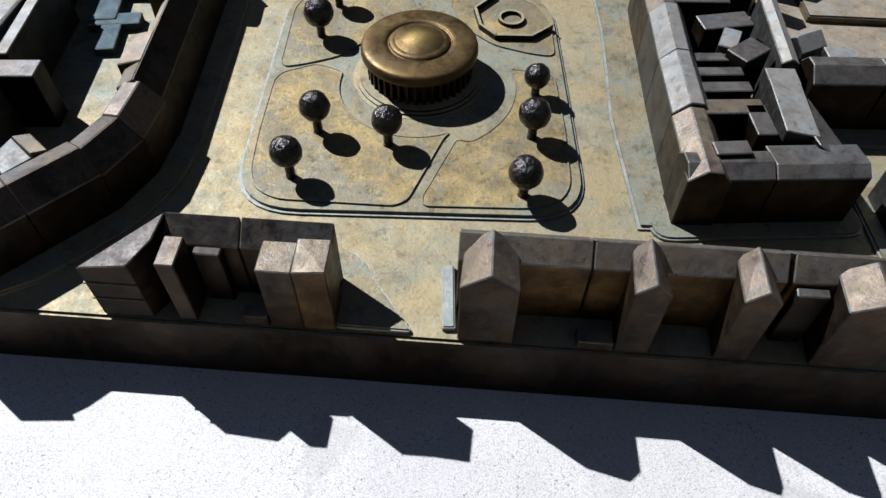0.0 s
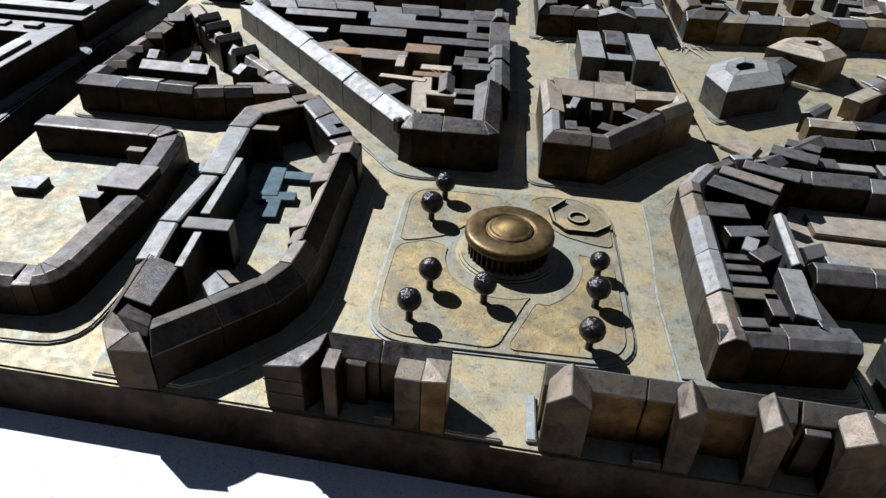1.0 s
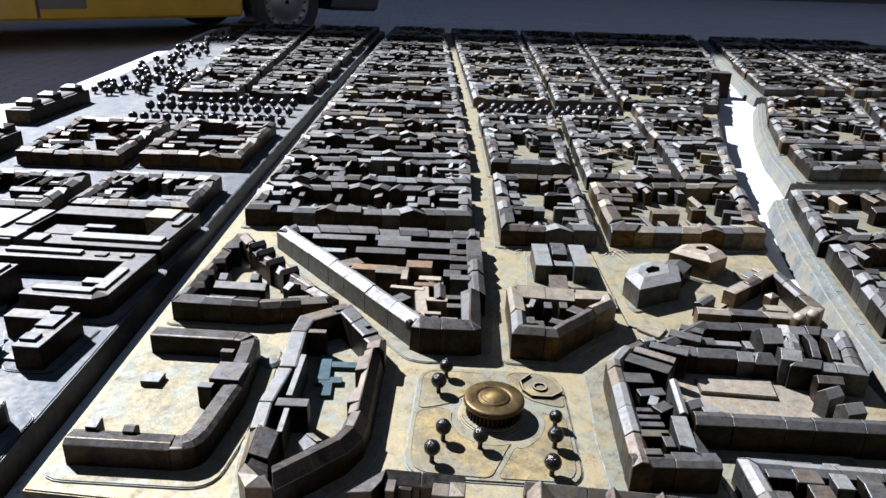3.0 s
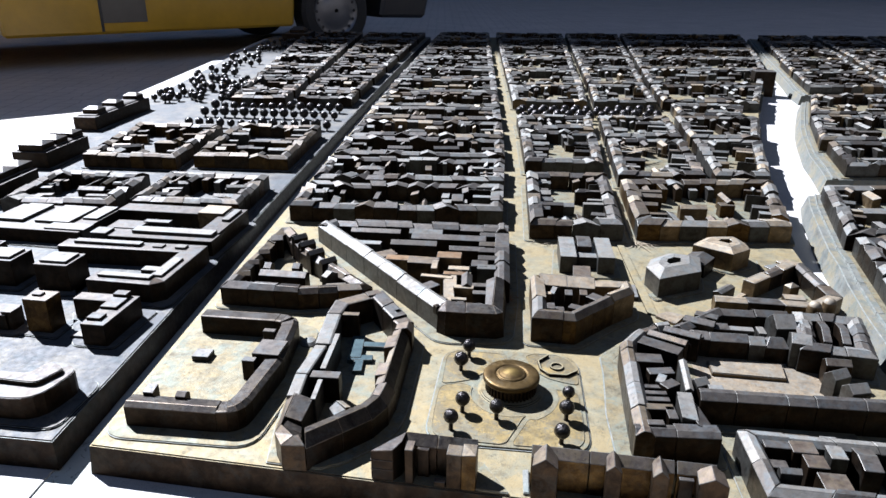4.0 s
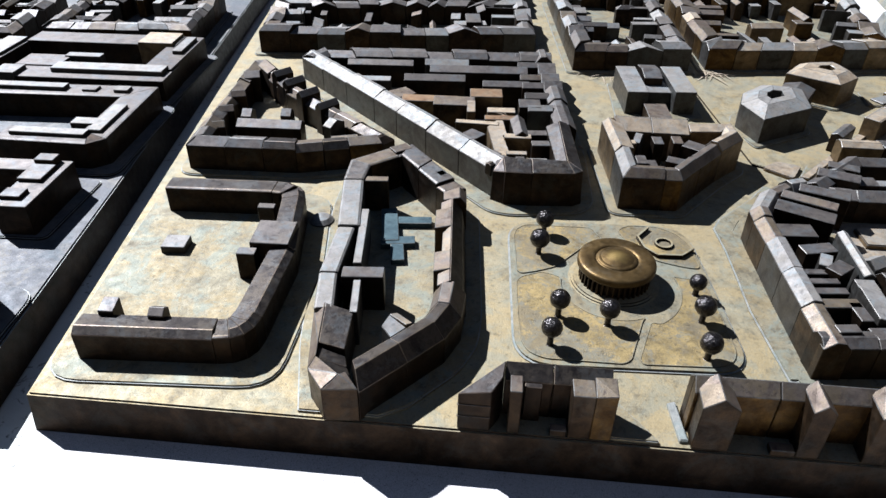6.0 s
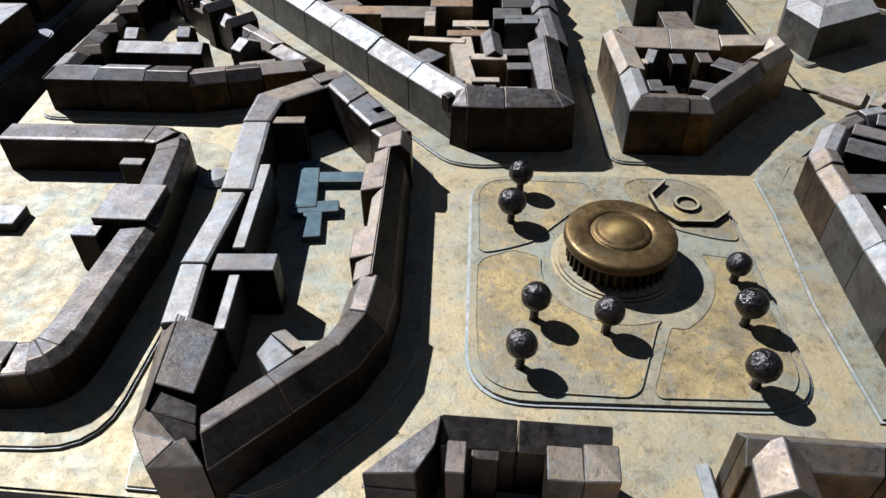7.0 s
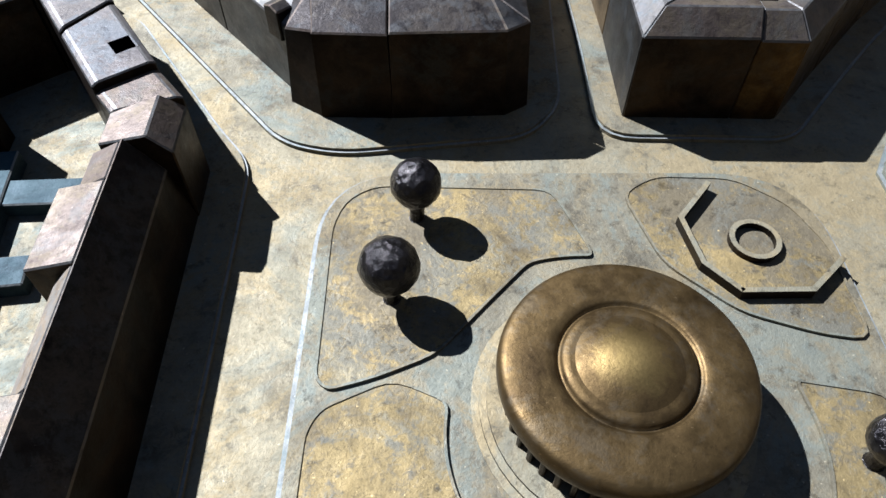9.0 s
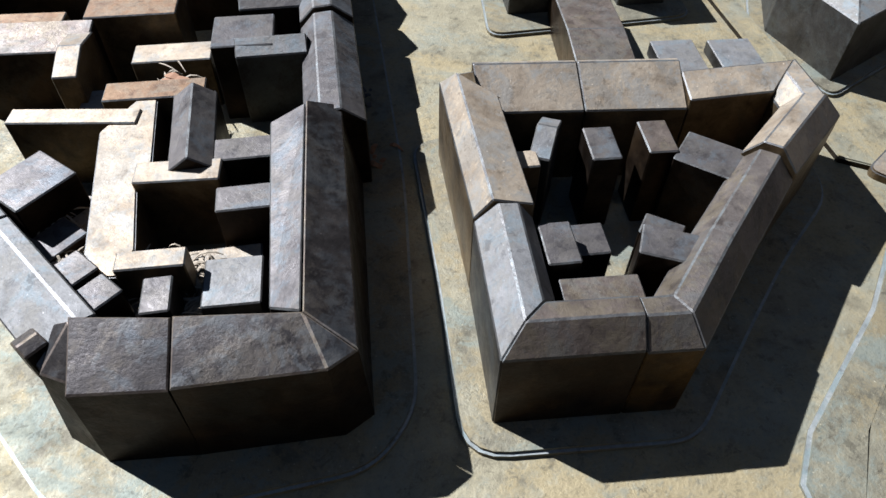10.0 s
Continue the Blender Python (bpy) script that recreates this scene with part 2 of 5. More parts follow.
BLACK_PLASTIC = plain("black_plastic", (0.022, 0.022, 0.024), 0.5)
RUBBER = plain("rubber", (0.018, 0.018, 0.018), 0.75)
STEEL = plain("wheel_steel", (0.22, 0.22, 0.225), 0.4, 0.7)
TINTED = plain("tinted_glass", (0.03, 0.035, 0.04), 0.06)
STRAW = plain("dry_straw", (0.20, 0.16, 0.105), 0.85)
LEAF = plain("dry_leaf", (0.16, 0.07, 0.022), 0.8)


# ---- builders ----
def thing(name, x, y, z, label, category, group="", kind=""):
    ob = new(name)
    ob.empty_display_size = 0.02
    ob.location = (x, y, z)
    return tagged(ob, label, category, group, kind)


def base_of(ob):
    p = Vector((0, 0, 0))
    while ob is not None:
        p += ob.location
        ob = ob.parent
    return p


def part(name, bm, material, parent=None, label=""):
    """Links a bmesh in world coordinates as one mesh object under a thing or a part."""
    if parent is not None:
        bmesh.ops.translate(bm, vec=-base_of(parent), verts=bm.verts)
    data = bpy.data.meshes.new(name)
    bm.normal_update()
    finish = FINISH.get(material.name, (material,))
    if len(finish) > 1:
        # upright faces take the wall bronze, whose colour already holds shade
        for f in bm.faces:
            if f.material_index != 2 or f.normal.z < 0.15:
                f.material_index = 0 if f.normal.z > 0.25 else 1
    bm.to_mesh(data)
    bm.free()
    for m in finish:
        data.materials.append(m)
    ob = new(name, data)
    ob.parent = parent
    if label:
        ob["label"] = label
    return ob


def smooth(ob):
    for p in ob.data.polygons:
        p.use_smooth = True
    return ob


def solid(verts, faces, bevel=0.0):
    bm = bmesh.new()
    vs = [bm.verts.new(v) for v in verts]
    for f in faces:
        bm.faces.new([vs[i] for i in f])
    bmesh.ops.recalc_face_normals(bm, faces=bm.faces)
    if bevel:
        for f in bmesh.ops.bevel(bm, geom=bm.edges[:], offset=bevel, segments=1, affect="EDGES", clamp_overlap=True)["faces"]:
            f.material_index = 2
    return bm


def area2(pts):
    return sum(a[0] * b[1] - b[0] * a[1] for a, b in zip(pts, pts[1:] + pts[:1]))


def rounded(pts, r, n=5, closed=True):
    """Rounds the corners of a polygon; r is a number, or one for each corner."""
    out = []
    count = len(pts)
    for i, p in enumerate(pts):
        ri = r[i] if isinstance(r, (list, tuple)) else r
        if ri <= 0 or (not closed and i in (0, count - 1)):
            out.append(tuple(p))
            continue
        p = Vector(p)
        a, b = Vector(pts[i - 1]) - p, Vector(pts[(i + 1) % count]) - p
        d = min(ri, a.length * 0.45, b.length * 0.45)
        a, b = p + a.normalized() * d, p + b.normalized() * d
        for k in range(n + 1):
            t = k / n
            q = a * (1 - t) ** 2 + p * 2 * t * (1 - t) + b * t ** 2
            out.append((q.x, q.y))
    return out


def offset(pts, d, closed=True):
    """Moves a counter-clockwise outline inwards by d (outwards where d is negative); an open one to its left."""
    out, n = [], len(pts)
    for i in range(n):
        p = Vector(pts[i])
        prev = Vector(pts[i - 1]) if (closed or i > 0) else None
        nxt = Vector(pts[(i + 1) % n]) if (closed or i < n - 1) else None
        norms = []
        for a, b in ((prev, p), (p, nxt)):
            if a is not None and b is not None:
                e = (b - a).normalized()
                norms.append(Vector((-e.y, e.x)))
        m = (norms[0] + norms[-1])
        m = m.normalized() if m.length > 1e-6 else norms[0]
        k = max(0.45, m.dot(norms[0]))
        q = p + m * (d / k)
        out.append((q.x, q.y))
    return out


def prism(pts, z0, z1, bevel=0.0, flare=0.0):
    n = len(pts)
    low = offset(pts, -flare) if flare else pts
    verts = [(x, y, z0) for x, y in low] + [(x, y, z1) for x, y in pts]
    faces = [list(range(n))[::-1], list(range(n, 2 * n))] + [[i, (i + 1) % n, n + (i + 1) % n, n + i] for i in range(n)]
    bm = solid(verts, faces)
    if bevel:
        top = [e for e in bm.edges if all(abs(v.co.z - z1) < 1e-6 for v in e.verts)]
        for f in bmesh.ops.bevel(bm, geom=top, offset=bevel, segments=2, affect="EDGES", clamp_overlap=True)["faces"]:
            f.material_index = 2
    return bm


def box(cx, cy, lx, ly, h, turn=0.0, roof="flat", rise=0.006, z0=0.0, bevel=0.0005):
    """A house: its roof is flat, gable (ridge along x), shed (high at +y), hip or point."""
    a, b = lx / 2, ly / 2
    base = [(-a, -b), (a, -b), (a, b), (-a, b)]
    v = [(x, y, z0) for x, y in base]
    if roof == "flat":
        v += [(x, y, h) for x, y in base]
        f = [(3, 2, 1, 0), (4, 5, 6, 7)] + [(i, (i + 1) % 4, 4 + (i + 1) % 4, 4 + i) for i in range(4)]
    elif roof == "shed":
        v += [(x, y, h + (rise if y > 0 else 0)) for x, y in base]
        f = [(3, 2, 1, 0), (4, 5, 6, 7)] + [(i, (i + 1) % 4, 4 + (i + 1) % 4, 4 + i) for i in range(4)]
    elif roof == "point":
        v += [(x, y, h) for x, y in base] + [(0, 0, h + rise)]
        f = [(3, 2, 1, 0)] + [(i, (i + 1) % 4, 4 + (i + 1) % 4, 4 + i) for i in range(4)] + [(4 + i, 4 + (i + 1) % 4, 8) for i in range(4)]
    else:
        inset = a * 0.45 if roof == "hip" else 0.0
        v += [(x, y, h) for x, y in base] + [(-a + inset, 0, h + rise), (a - inset, 0, h + rise)]
        f = [(3, 2, 1, 0), (0, 1, 5, 4), (2, 3, 7, 6), (4, 5, 9, 8), (6, 7, 8, 9)]
        f += [(3, 0, 4, 8, 7), (1, 2, 6, 9, 5)] if roof == "gable" else [(3, 0, 4, 7), (4, 8, 7), (1, 2, 6, 5), (5, 6, 9)]
    c, s = math.cos(radians(turn)), math.sin(radians(turn))
    v = [(cx + x * c - y * s, cy + x * s + y * c, z) for x, y, z in v]
    return solid(v, f, bevel)


def lerp(a, b, t):
    return (a[0] + (b[0] - a[0]) * t, a[1] + (b[1] - a[1]) * t)


PROFILES = {
    "mansard": [(0.0, 1.0, 0.0), (0.38, 1.0, 1.0), (0.72, 1.0, 0.9), (1.0, 1.0, -0.1)],
    "gable": [(0.0, 1.0, 0.0), (0.5, 1.0, 1.0), (1.0, 1.0, 0.0)],
    "shed": [(0.0, 1.0, 0.0), (0.30, 1.0, 1.0), (1.0, 1.0, 0.55)],
    "flat": [(0.0, 1.0, 0.35), (0.10, 1.0, 0.5), (0.9, 1.0, 0.5), (1.0, 1.0, 0.35)],
    "inward": [(0.0, 1.0, 1.0), (0.12, 1.0, 1.08), (1.0, 1.0, -0.2)],
    "outward": [(0.0, 1.0, -0.6), (0.75, 1.0, 1.0), (1.0, 1.0, 0.8)],
}


def house(parent, o0, o1, i1, i0, eave, rise, style, material, z0=0.0, bevel=0.0005, name="house"):
    """One house of a row, from its outer line o0-o1 to its inner line i0-i1."""
    if style == "cross":
        mo, mi = lerp(o0, o1, 0.5), lerp(i0, i1, 0.5)
        verts = [(*p, z) for z in (z0, eave) for p in (o0, o1, i1, i0)] + [(*mo, eave + rise), (*mi, eave + rise)]
        faces = [(3, 2, 1, 0), (0, 1, 5, 8, 4), (2, 3, 7, 9, 6), (1, 2, 6, 5), (3, 0, 4, 7), (4, 8, 9, 7), (5, 6, 9, 8)]
        return part(name, solid(verts, faces, bevel), material, parent)
    prof = [(0.0, z0)] + [(u, eave * k + rise * r) for u, k, r in PROFILES[style]] + [(1.0, z0)]
    n = len(prof)
    verts = []
    for o, i in ((o0, i0), (o1, i1)):
        for u, z in prof:
            verts.append((o[0] + (i[0] - o[0]) * u, o[1] + (i[1] - o[1]) * u, z))
    faces = [list(range(n)), list(range(2 * n - 1, n - 1, -1))] + [(k, (k + 1) % n, n + (k + 1) % n, n + k) for k in range(n)]
    return part(name, solid(verts, faces, bevel), material, parent)


def row_of_houses(parent, pts, width, eave, rise, styles, mats, closed=True, size=0.04, jitter=0.0025, rng=None, bevel=0.0005, cuts=None, widths=None):
    """Houses along an outline; returns the inner ends, for wings: (point, direction inwards, length of the front)."""
    rng = rng or random.Random(1)
    inner = offset(pts, width, closed)
    ends, n = [], len(pts)
    for k in range(n if closed else n - 1):
        a, b, ia, ib = pts[k], pts[(k + 1) % n], inner[k], inner[(k + 1) % n]
        length = math.dist(a, b)
        if cuts and cuts.get(k):
            ts = [0.0, *cuts[k], 1.0]
        else:
            m = max(1, round(length / size))
            ts = [0.0] + [(j + rng.uniform(-0.18, 0.18)) / m for j in range(1, m)] + [1.0]
        for t0, t1 in zip(ts, ts[1:]):
            g = 0.00025 / max(length, 0.004)
            lo, hi = t0 + (g if t0 > 0 else 0), t1 - (g if t1 < 1 else 0)
            house(parent, lerp(a, b, lo), lerp(a, b, hi), lerp(ia, ib, hi), lerp(ia, ib, lo),
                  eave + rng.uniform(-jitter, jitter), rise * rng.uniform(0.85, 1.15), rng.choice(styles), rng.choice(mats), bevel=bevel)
            mid = lerp(ia, ib, (t0 + t1) / 2)
            e = Vector(b) - Vector(a)
            e.normalize()
            ends.append((mid, (-e.y, e.x), (t1 - t0) * length))
    return ends


def mass(parent, pts, tops, mat, name="house", z0=0.0, bevel=0.0005, foot=None):
    """A house on a footprint whose roof has a height of its own at each corner."""
    n = len(pts)
    verts = [(*p, z0) for p in foot or pts] + [(*p, z) for p, z in zip(pts, tops)]
    faces = [list(range(n))[::-1], list(range(n, 2 * n))] + [[k, (k + 1) % n, n + (k + 1) % n, n + k] for k in range(n)]
    bm = solid(verts, faces)
    if n > 3:
        bmesh.ops.triangulate(bm, faces=[f for f in bm.faces if f.normal.z > 0.2])
    if bevel:
        sharp = [e for e in bm.edges if e.calc_face_angle(0) > 0.15 and (not foot or min(v.co.z for v in e.verts) > 0.01)]
        for f in bmesh.ops.bevel(bm, geom=sharp, offset=bevel, segments=1, affect="EDGES", clamp_overlap=True)["faces"]:
            f.material_index = 2
    return part(name, bm, mat, parent)


def rim(pts, w, z0, z1, parent, name, mat, closed=True):
    """A raised line along an outline."""
    inner = offset(pts, w, closed)
    n = len(pts)
    bm = bmesh.new()
    vs = [[bm.verts.new((*p, z)) for p in line for z in (z0, z1)] for line in (pts, inner)]
    for k in range(n if closed else n - 1):
        j = (k + 1) % n
        for quad in ((vs[0][2 * k], vs[0][2 * j], vs[0][2 * j + 1], vs[0][2 * k + 1]), (vs[1][2 * j], vs[1][2 * k], vs[1][2 * k + 1], vs[1][2 * j + 1]),
                     (vs[0][2 * k + 1], vs[0][2 * j + 1], vs[1][2 * j + 1], vs[1][2 * k + 1])):
            bm.faces.new(quad)
    bmesh.ops.recalc_face_normals(bm, faces=bm.faces)
    return part(name, bm, mat, parent)


def plate(pts, grow, r, h, material, parent, name="pavement", bevel=0.0011, z0=-0.002, label=""):
    line = [(x, max(y, front_y(x) + 0.004) if x > -0.45 else y) for x, y in rounded(offset(pts, -grow), r)]
    return part(name, prism(line, z0, h, bevel), material, parent, label)


def centre(pts):
    return sum(p[0] for p in pts) / len(pts), sum(p[1] for p in pts) / len(pts)


# ---- the setting: paving, stone plinth, bronze base plates ----
GROUND_Z, STONE_Z = -0.22, -0.036
tagged(part("ground", prism([(-60, -40), (60, -40), (60, 80), (-60, 80)], GROUND_Z - 0.3, GROUND_Z), PAVING), "pale stone paving of a square in bright sun", "paving", kind="structure")


def unseen_wall(name, x0, y0, x1, y1, h, label):
    """A plain wall out of view, added to darken what the bronze reflects."""
    d = Vector((x1 - x0, y1 - y0)).normalized()
    n = Vector((d.y, -d.x)) * 1.0
    tagged(part(name, prism([(x0, y0), (x1, y1), (x1 - n.x, y1 - n.y), (x0 - n.x, y0 - n.y)], GROUND_Z, h), UNSEEN_WALL), label, "house front", kind="structure")


# unseen walls added on four sides; they hold back sky light and reflections
unseen_wall("wall_north", -20, 20, 20, 20, 25.0, "added plain wall out of view that darkens reflections in the bronze")
unseen_wall("wall_west", -19, -17, -19, 20, 15.0, "added plain wall out of view that darkens reflections in the bronze")
unseen_wall("wall_south", 20, -17, -20, -17, 13.0, "added plain wall out of view that darkens reflections in the bronze")
unseen_wall("wall_east", 19, 20, 19, -17, 18.0, "added plain wall out of view that darkens reflections in the bronze")


def front_y(x):
    """The line of the base plates' front edge."""
    return -0.174 * (x + 0.444)


def slit_x(y):
    """The right side of the gap between the two base plates."""
    return -0.447 + 0.056 * y + 0.003 * y * y


STREET_1 = [(0.338, 0.045), (0.519, 0.058), (0.663, 0.070), (0.862, 0.088), (1.162, 0.116), (1.55, 0.137), (2.0, 0.160), (2.418, 0.180), (2.96, 0.204), (5.2, 0.32)]
STREET_2 = [(0.587, 0.275), (0.951, 0.322), (1.423, 0.388), (2.194, 0.50), (2.71, 0.562), (5.2, 0.87)]
STREET_3 = [(0.905, 0.54), (1.356, 0.622), (1.78, 0.685), (2.324, 0.775), (5.2, 1.30)]
BANK_LEFT = [(-0.16, 0.445), (0.2, 0.498), (0.31, 0.518), (0.42, 0.540), (0.569, 0.570), (0.84, 0.655), (1.015, 0.715), (1.4, 0.855), (1.9, 1.065), (2.4, 1.29), (3.0, 1.55), (3.8, 1.81), (5.2, 2.25)]
# the far bank's edge in three stretches, with a gap of bare stone between them
BANK_NEAR = [(-0.16, 0.472), (0.2, 0.53), (0.31, 0.556), (0.42, 0.588), (0.5, 0.615), (0.57, 0.634), (0.64, 0.658), (0.726, 0.688), (0.82, 0.722), (0.90, 0.757)]
BANK_MID = [(1.03, 0.865), (1.133, 0.90), (1.275, 0.942), (1.5, 1.03), (1.64, 1.09), (1.85, 1.19), (2.10, 1.315)]
BANK_FAR = [(2.25, 1.385), (2.4, 1.42), (2.62, 1.495), (3.0, 1.615), (3.5, 1.77), (4.0, 1.93), (4.72, 2.17)]


def along(line, y):
    for (y0, x0), (y1, x1) in zip(line, line[1:]):
        if y <= y1 or (y1, x1) == line[-1]:
            return x0 + (x1 - x0) * (y - y0) / (y1 - y0)


FAR = 4.72
plate_mid = [(slit_x(0), 0.0), (0.445, front_y(0.445))] + [(x, y) for y, x in BANK_LEFT[1:-1]] + [(along(BANK_LEFT, FAR), FAR), (slit_x(FAR), FAR)] + [(slit_x(y), y) for y in (4.0, 3.0, 2.0, 1.0)]
plate_left = [(-1.16, front_y(-1.16) - 0.03), (-0.490, 0.006)] + [(slit_x(y) - 0.043, y) for y in (0.34, 0.667, 1.0, 2.0, 3.0, 4.0, FAR)] + [(-1.30, FAR), (-1.27, 3.5), (-1.20, 2.2), (-1.16, 1.3)]
for outline, words in ((plate_mid, "thick cast bronze base plate of a city model with ochre and green patina"),
                       (plate_left, "thick cast bronze base plate beside the narrow stone gap")):
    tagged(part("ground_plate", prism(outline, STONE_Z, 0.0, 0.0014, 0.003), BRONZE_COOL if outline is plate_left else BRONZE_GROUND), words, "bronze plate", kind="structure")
for line in (BANK_NEAR, BANK_MID, BANK_FAR):
    outline = [(line[0][1], line[0][0]), (3.6, line[0][0]), (3.6, line[-1][0])] + [(x, y) for y, x in line[::-1][:-1]]
    tagged(part("ground_plate", prism(outline, STONE_Z, 0.0, 0.0014, 0.010), BRONZE_QUAY), "bronze base plate on the far bank with a pale sloping quay wall", "bronze plate", kind="structure")

tagged(part("plinth_stone", prism([(-0.459, -0.093), (0.6, -0.277), (3.8, -0.84), (3.8, 4.9), (slit_x(4.9) - 0.01, 4.9)], GROUND_Z, STONE_Z, 0.003), STONE), "pale speckled stone plinth under the bronze model", "plinth", kind="structure")
tagged(part("plinth_stone", prism([(-1.36, 0.06), (-0.498, -0.085), (slit_x(4.9) - 0.05, 4.9), (-1.42, 4.9)], GROUND_Z, STONE_Z, 0.003), STONE), "pale speckled stone plinth beside the groove", "plinth", kind="structure")
tagged(part("plinth_groove", prism([(-0.51, -0.08), (-0.44, -0.09), (slit_x(4.9) - 0.005, 4.89), (slit_x(4.9) - 0.055, 4.89)], GROUND_Z, STONE_Z - 0.002), PITTED), "grey pitted stone in the groove between the plinth stones", "plinth", kind="structure")

# ---- the square with the round pavilion ----
square = thing("town_square", 0.008, 0.09, 0.0, "raised bronze town square with kerbed lawns and rounded corners", "square")
square_line = [(-0.094, 0.005), (0.087, -0.0175), (0.106, 0.186), (-0.068, 0.207)]
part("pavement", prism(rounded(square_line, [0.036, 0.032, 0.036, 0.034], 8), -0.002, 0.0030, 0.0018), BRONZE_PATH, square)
CAP = (0.0108, 0.1035)
RING = (0.0083, 0.0945)


def arc(r, a0, a1, n=8):
    return [(RING[0] + r * math.cos(radians(a0 + (a1 - a0) * k / n)), RING[1] + r * math.sin(radians(a0 + (a1 - a0) * k / n))) for k in range(n + 1)]


LAWNS = [
    [(-0.0725, 0.122), (-0.069, 0.1175), (-0.056, 0.1195), (-0.036, 0.1255), (-0.018, 0.142)] + arc(0.062, 100, 80, 3) + [(0.019, 0.160), (0.012, 0.187), (-0.05, 0.1965), (-0.0605, 0.191), (-0.066, 0.18)],
    [(-0.0755, 0.106), (-0.0815, 0.062), (-0.084, 0.032), (-0.081, 0.018), (-0.070, 0.0095), (-0.010, -0.0005), (-0.003, 0.003), (0.0195, 0.047)] + arc(0.0455, -70, -200, 12) + [(-0.050, 0.1195), (-0.071, 0.1125)],
    [(0.026, 0.046), (0.0035, 0.004), (0.0045, -0.002), (0.060, -0.0085), (0.074, -0.005), (0.0815, 0.006), (0.087, 0.048), (0.0905, 0.097), (0.066, 0.1045)] + arc(0.0575, 8, -64, 6),
    [(0.036, 0.182), (0.041, 0.150), (0.059, 0.1285), (0.080, 0.118), (0.0945, 0.114), (0.0985, 0.15), (0.093, 0.170), (0.078, 0.1845), (0.05, 0.189)],
]
for lawn in LAWNS:
    part("lawn", prism(rounded(lawn, 0.006, 3), 0.001, 0.0037, 0.0007), BRONZE_LAWN, square)
for lawn in LAWNS:
    edge = rounded(lawn, 0.006, 3)
    rim(edge if area2(edge) > 0 else edge[::-1], 0.0008, 0.002, 0.0041, square, "edging", BRONZE_PATH)
octagon = [(0.066, 0.181), (0.0505, 0.166), (0.0515, 0.146), (0.060, 0.1335), (0.083, 0.131), (0.0985, 0.142), (0.0985, 0.161), (0.084, 0.1785)]


rim(octagon[:4], 0.0018, 0.002, 0.0075, square, "low_wall", BRONZE_GROUND, False)
rim(octagon[3:6], 0.0018, 0.002, 0.0075, square, "low_wall", BRONZE_GROUND, False)
rim([(0.0735 + 0.0085 * math.cos(k * math.tau / 24), 0.1545 + 0.0085 * math.sin(k * math.tau / 24)) for k in range(24)], 0.0018, 0.002, 0.0062, square, "fountain_rim", BRONZE_GROUND)


def lathe(x, y, profile, n=48):
    bm = bmesh.new()
    rings = []
    for r, z in profile:
        rings.append([bm.verts.new((x + r * math.cos(k * math.tau / n), y + r * math.sin(k * math.tau / n), z)) for k in range(n)] if r > 1e-6 else [bm.verts.new((x, y, z))])
    for a, b in zip(rings, rings[1:]):
        for k in range(n):
            j = (k + 1) % n
            if len(b) == 1:
                bm.faces.new((a[k], a[j], b[0]))
            elif len(a) == 1:
                bm.faces.new((a[0], b[j], b[k]))
            else:
                bm.faces.new((a[k], a[j], b[j], b[k]))
    bmesh.ops.recalc_face_normals(bm, faces=bm.faces)
    return bm


pavilion = thing("pavilion", CAP[0], CAP[1], 0.0, "round bronze pavilion with polished golden domed lid on columns", "pavilion")
part("step", lathe(*CAP, [(0.0398, 0.0), (0.0398, 0.0032), (0.0376, 0.0034), (0.0376, 0.0045), (0.0355, 0.0047), (0.0355, 0.0058), (0.0, 0.0058)]), BRONZE_GROUND, pavilion)
part("drum", lathe(*CAP, [(0.0278, 0.004), (0.0278, 0.0200), (0.0, 0.0200)]), BRONZE_DARK, pavilion)
for k in range(40):
    a = k * 9.0
    part("column", box(CAP[0] + 0.0293 * math.cos(radians(a)), CAP[1] + 0.0293 * math.sin(radians(a)), 0.0030, 0.0018, 0.0198, a, z0=0.0045, bevel=0.0004), BRONZE_BROWN, pavilion)
smooth(part("lid", lathe(*CAP, [(0.0, 0.0193), (0.0312, 0.0193), (0.0328, 0.0195), (0.0336, 0.0203), (0.0338, 0.0218), (0.0337, 0.0236), (0.0333, 0.0250), (0.0326, 0.0259), (0.0314, 0.0264), (0.0290, 0.0268), (0.0250, 0.0271), (0.0215, 0.0272),
                                (0.0195, 0.0271), (0.0188, 0.0267), (0.0184, 0.0260), (0.0178, 0.0260), (0.0174, 0.0269), (0.0167, 0.0275), (0.0150, 0.0278), (0.0, 0.0279)], 96), BRONZE_GOLD, pavilion, "polished golden-brown bronze lid with a ring groove"))
smooth(part("boss", lathe(*CAP, [(0.0150, 0.0274), (0.0135, 0.0280), (0.0115, 0.0286), (0.0095, 0.0292), (0.0072, 0.0299), (0.0050, 0.0305), (0.0026, 0.0309), (0.0, 0.0310)], 64), BRONZE_GOLD, pavilion, "bright golden domed boss"))


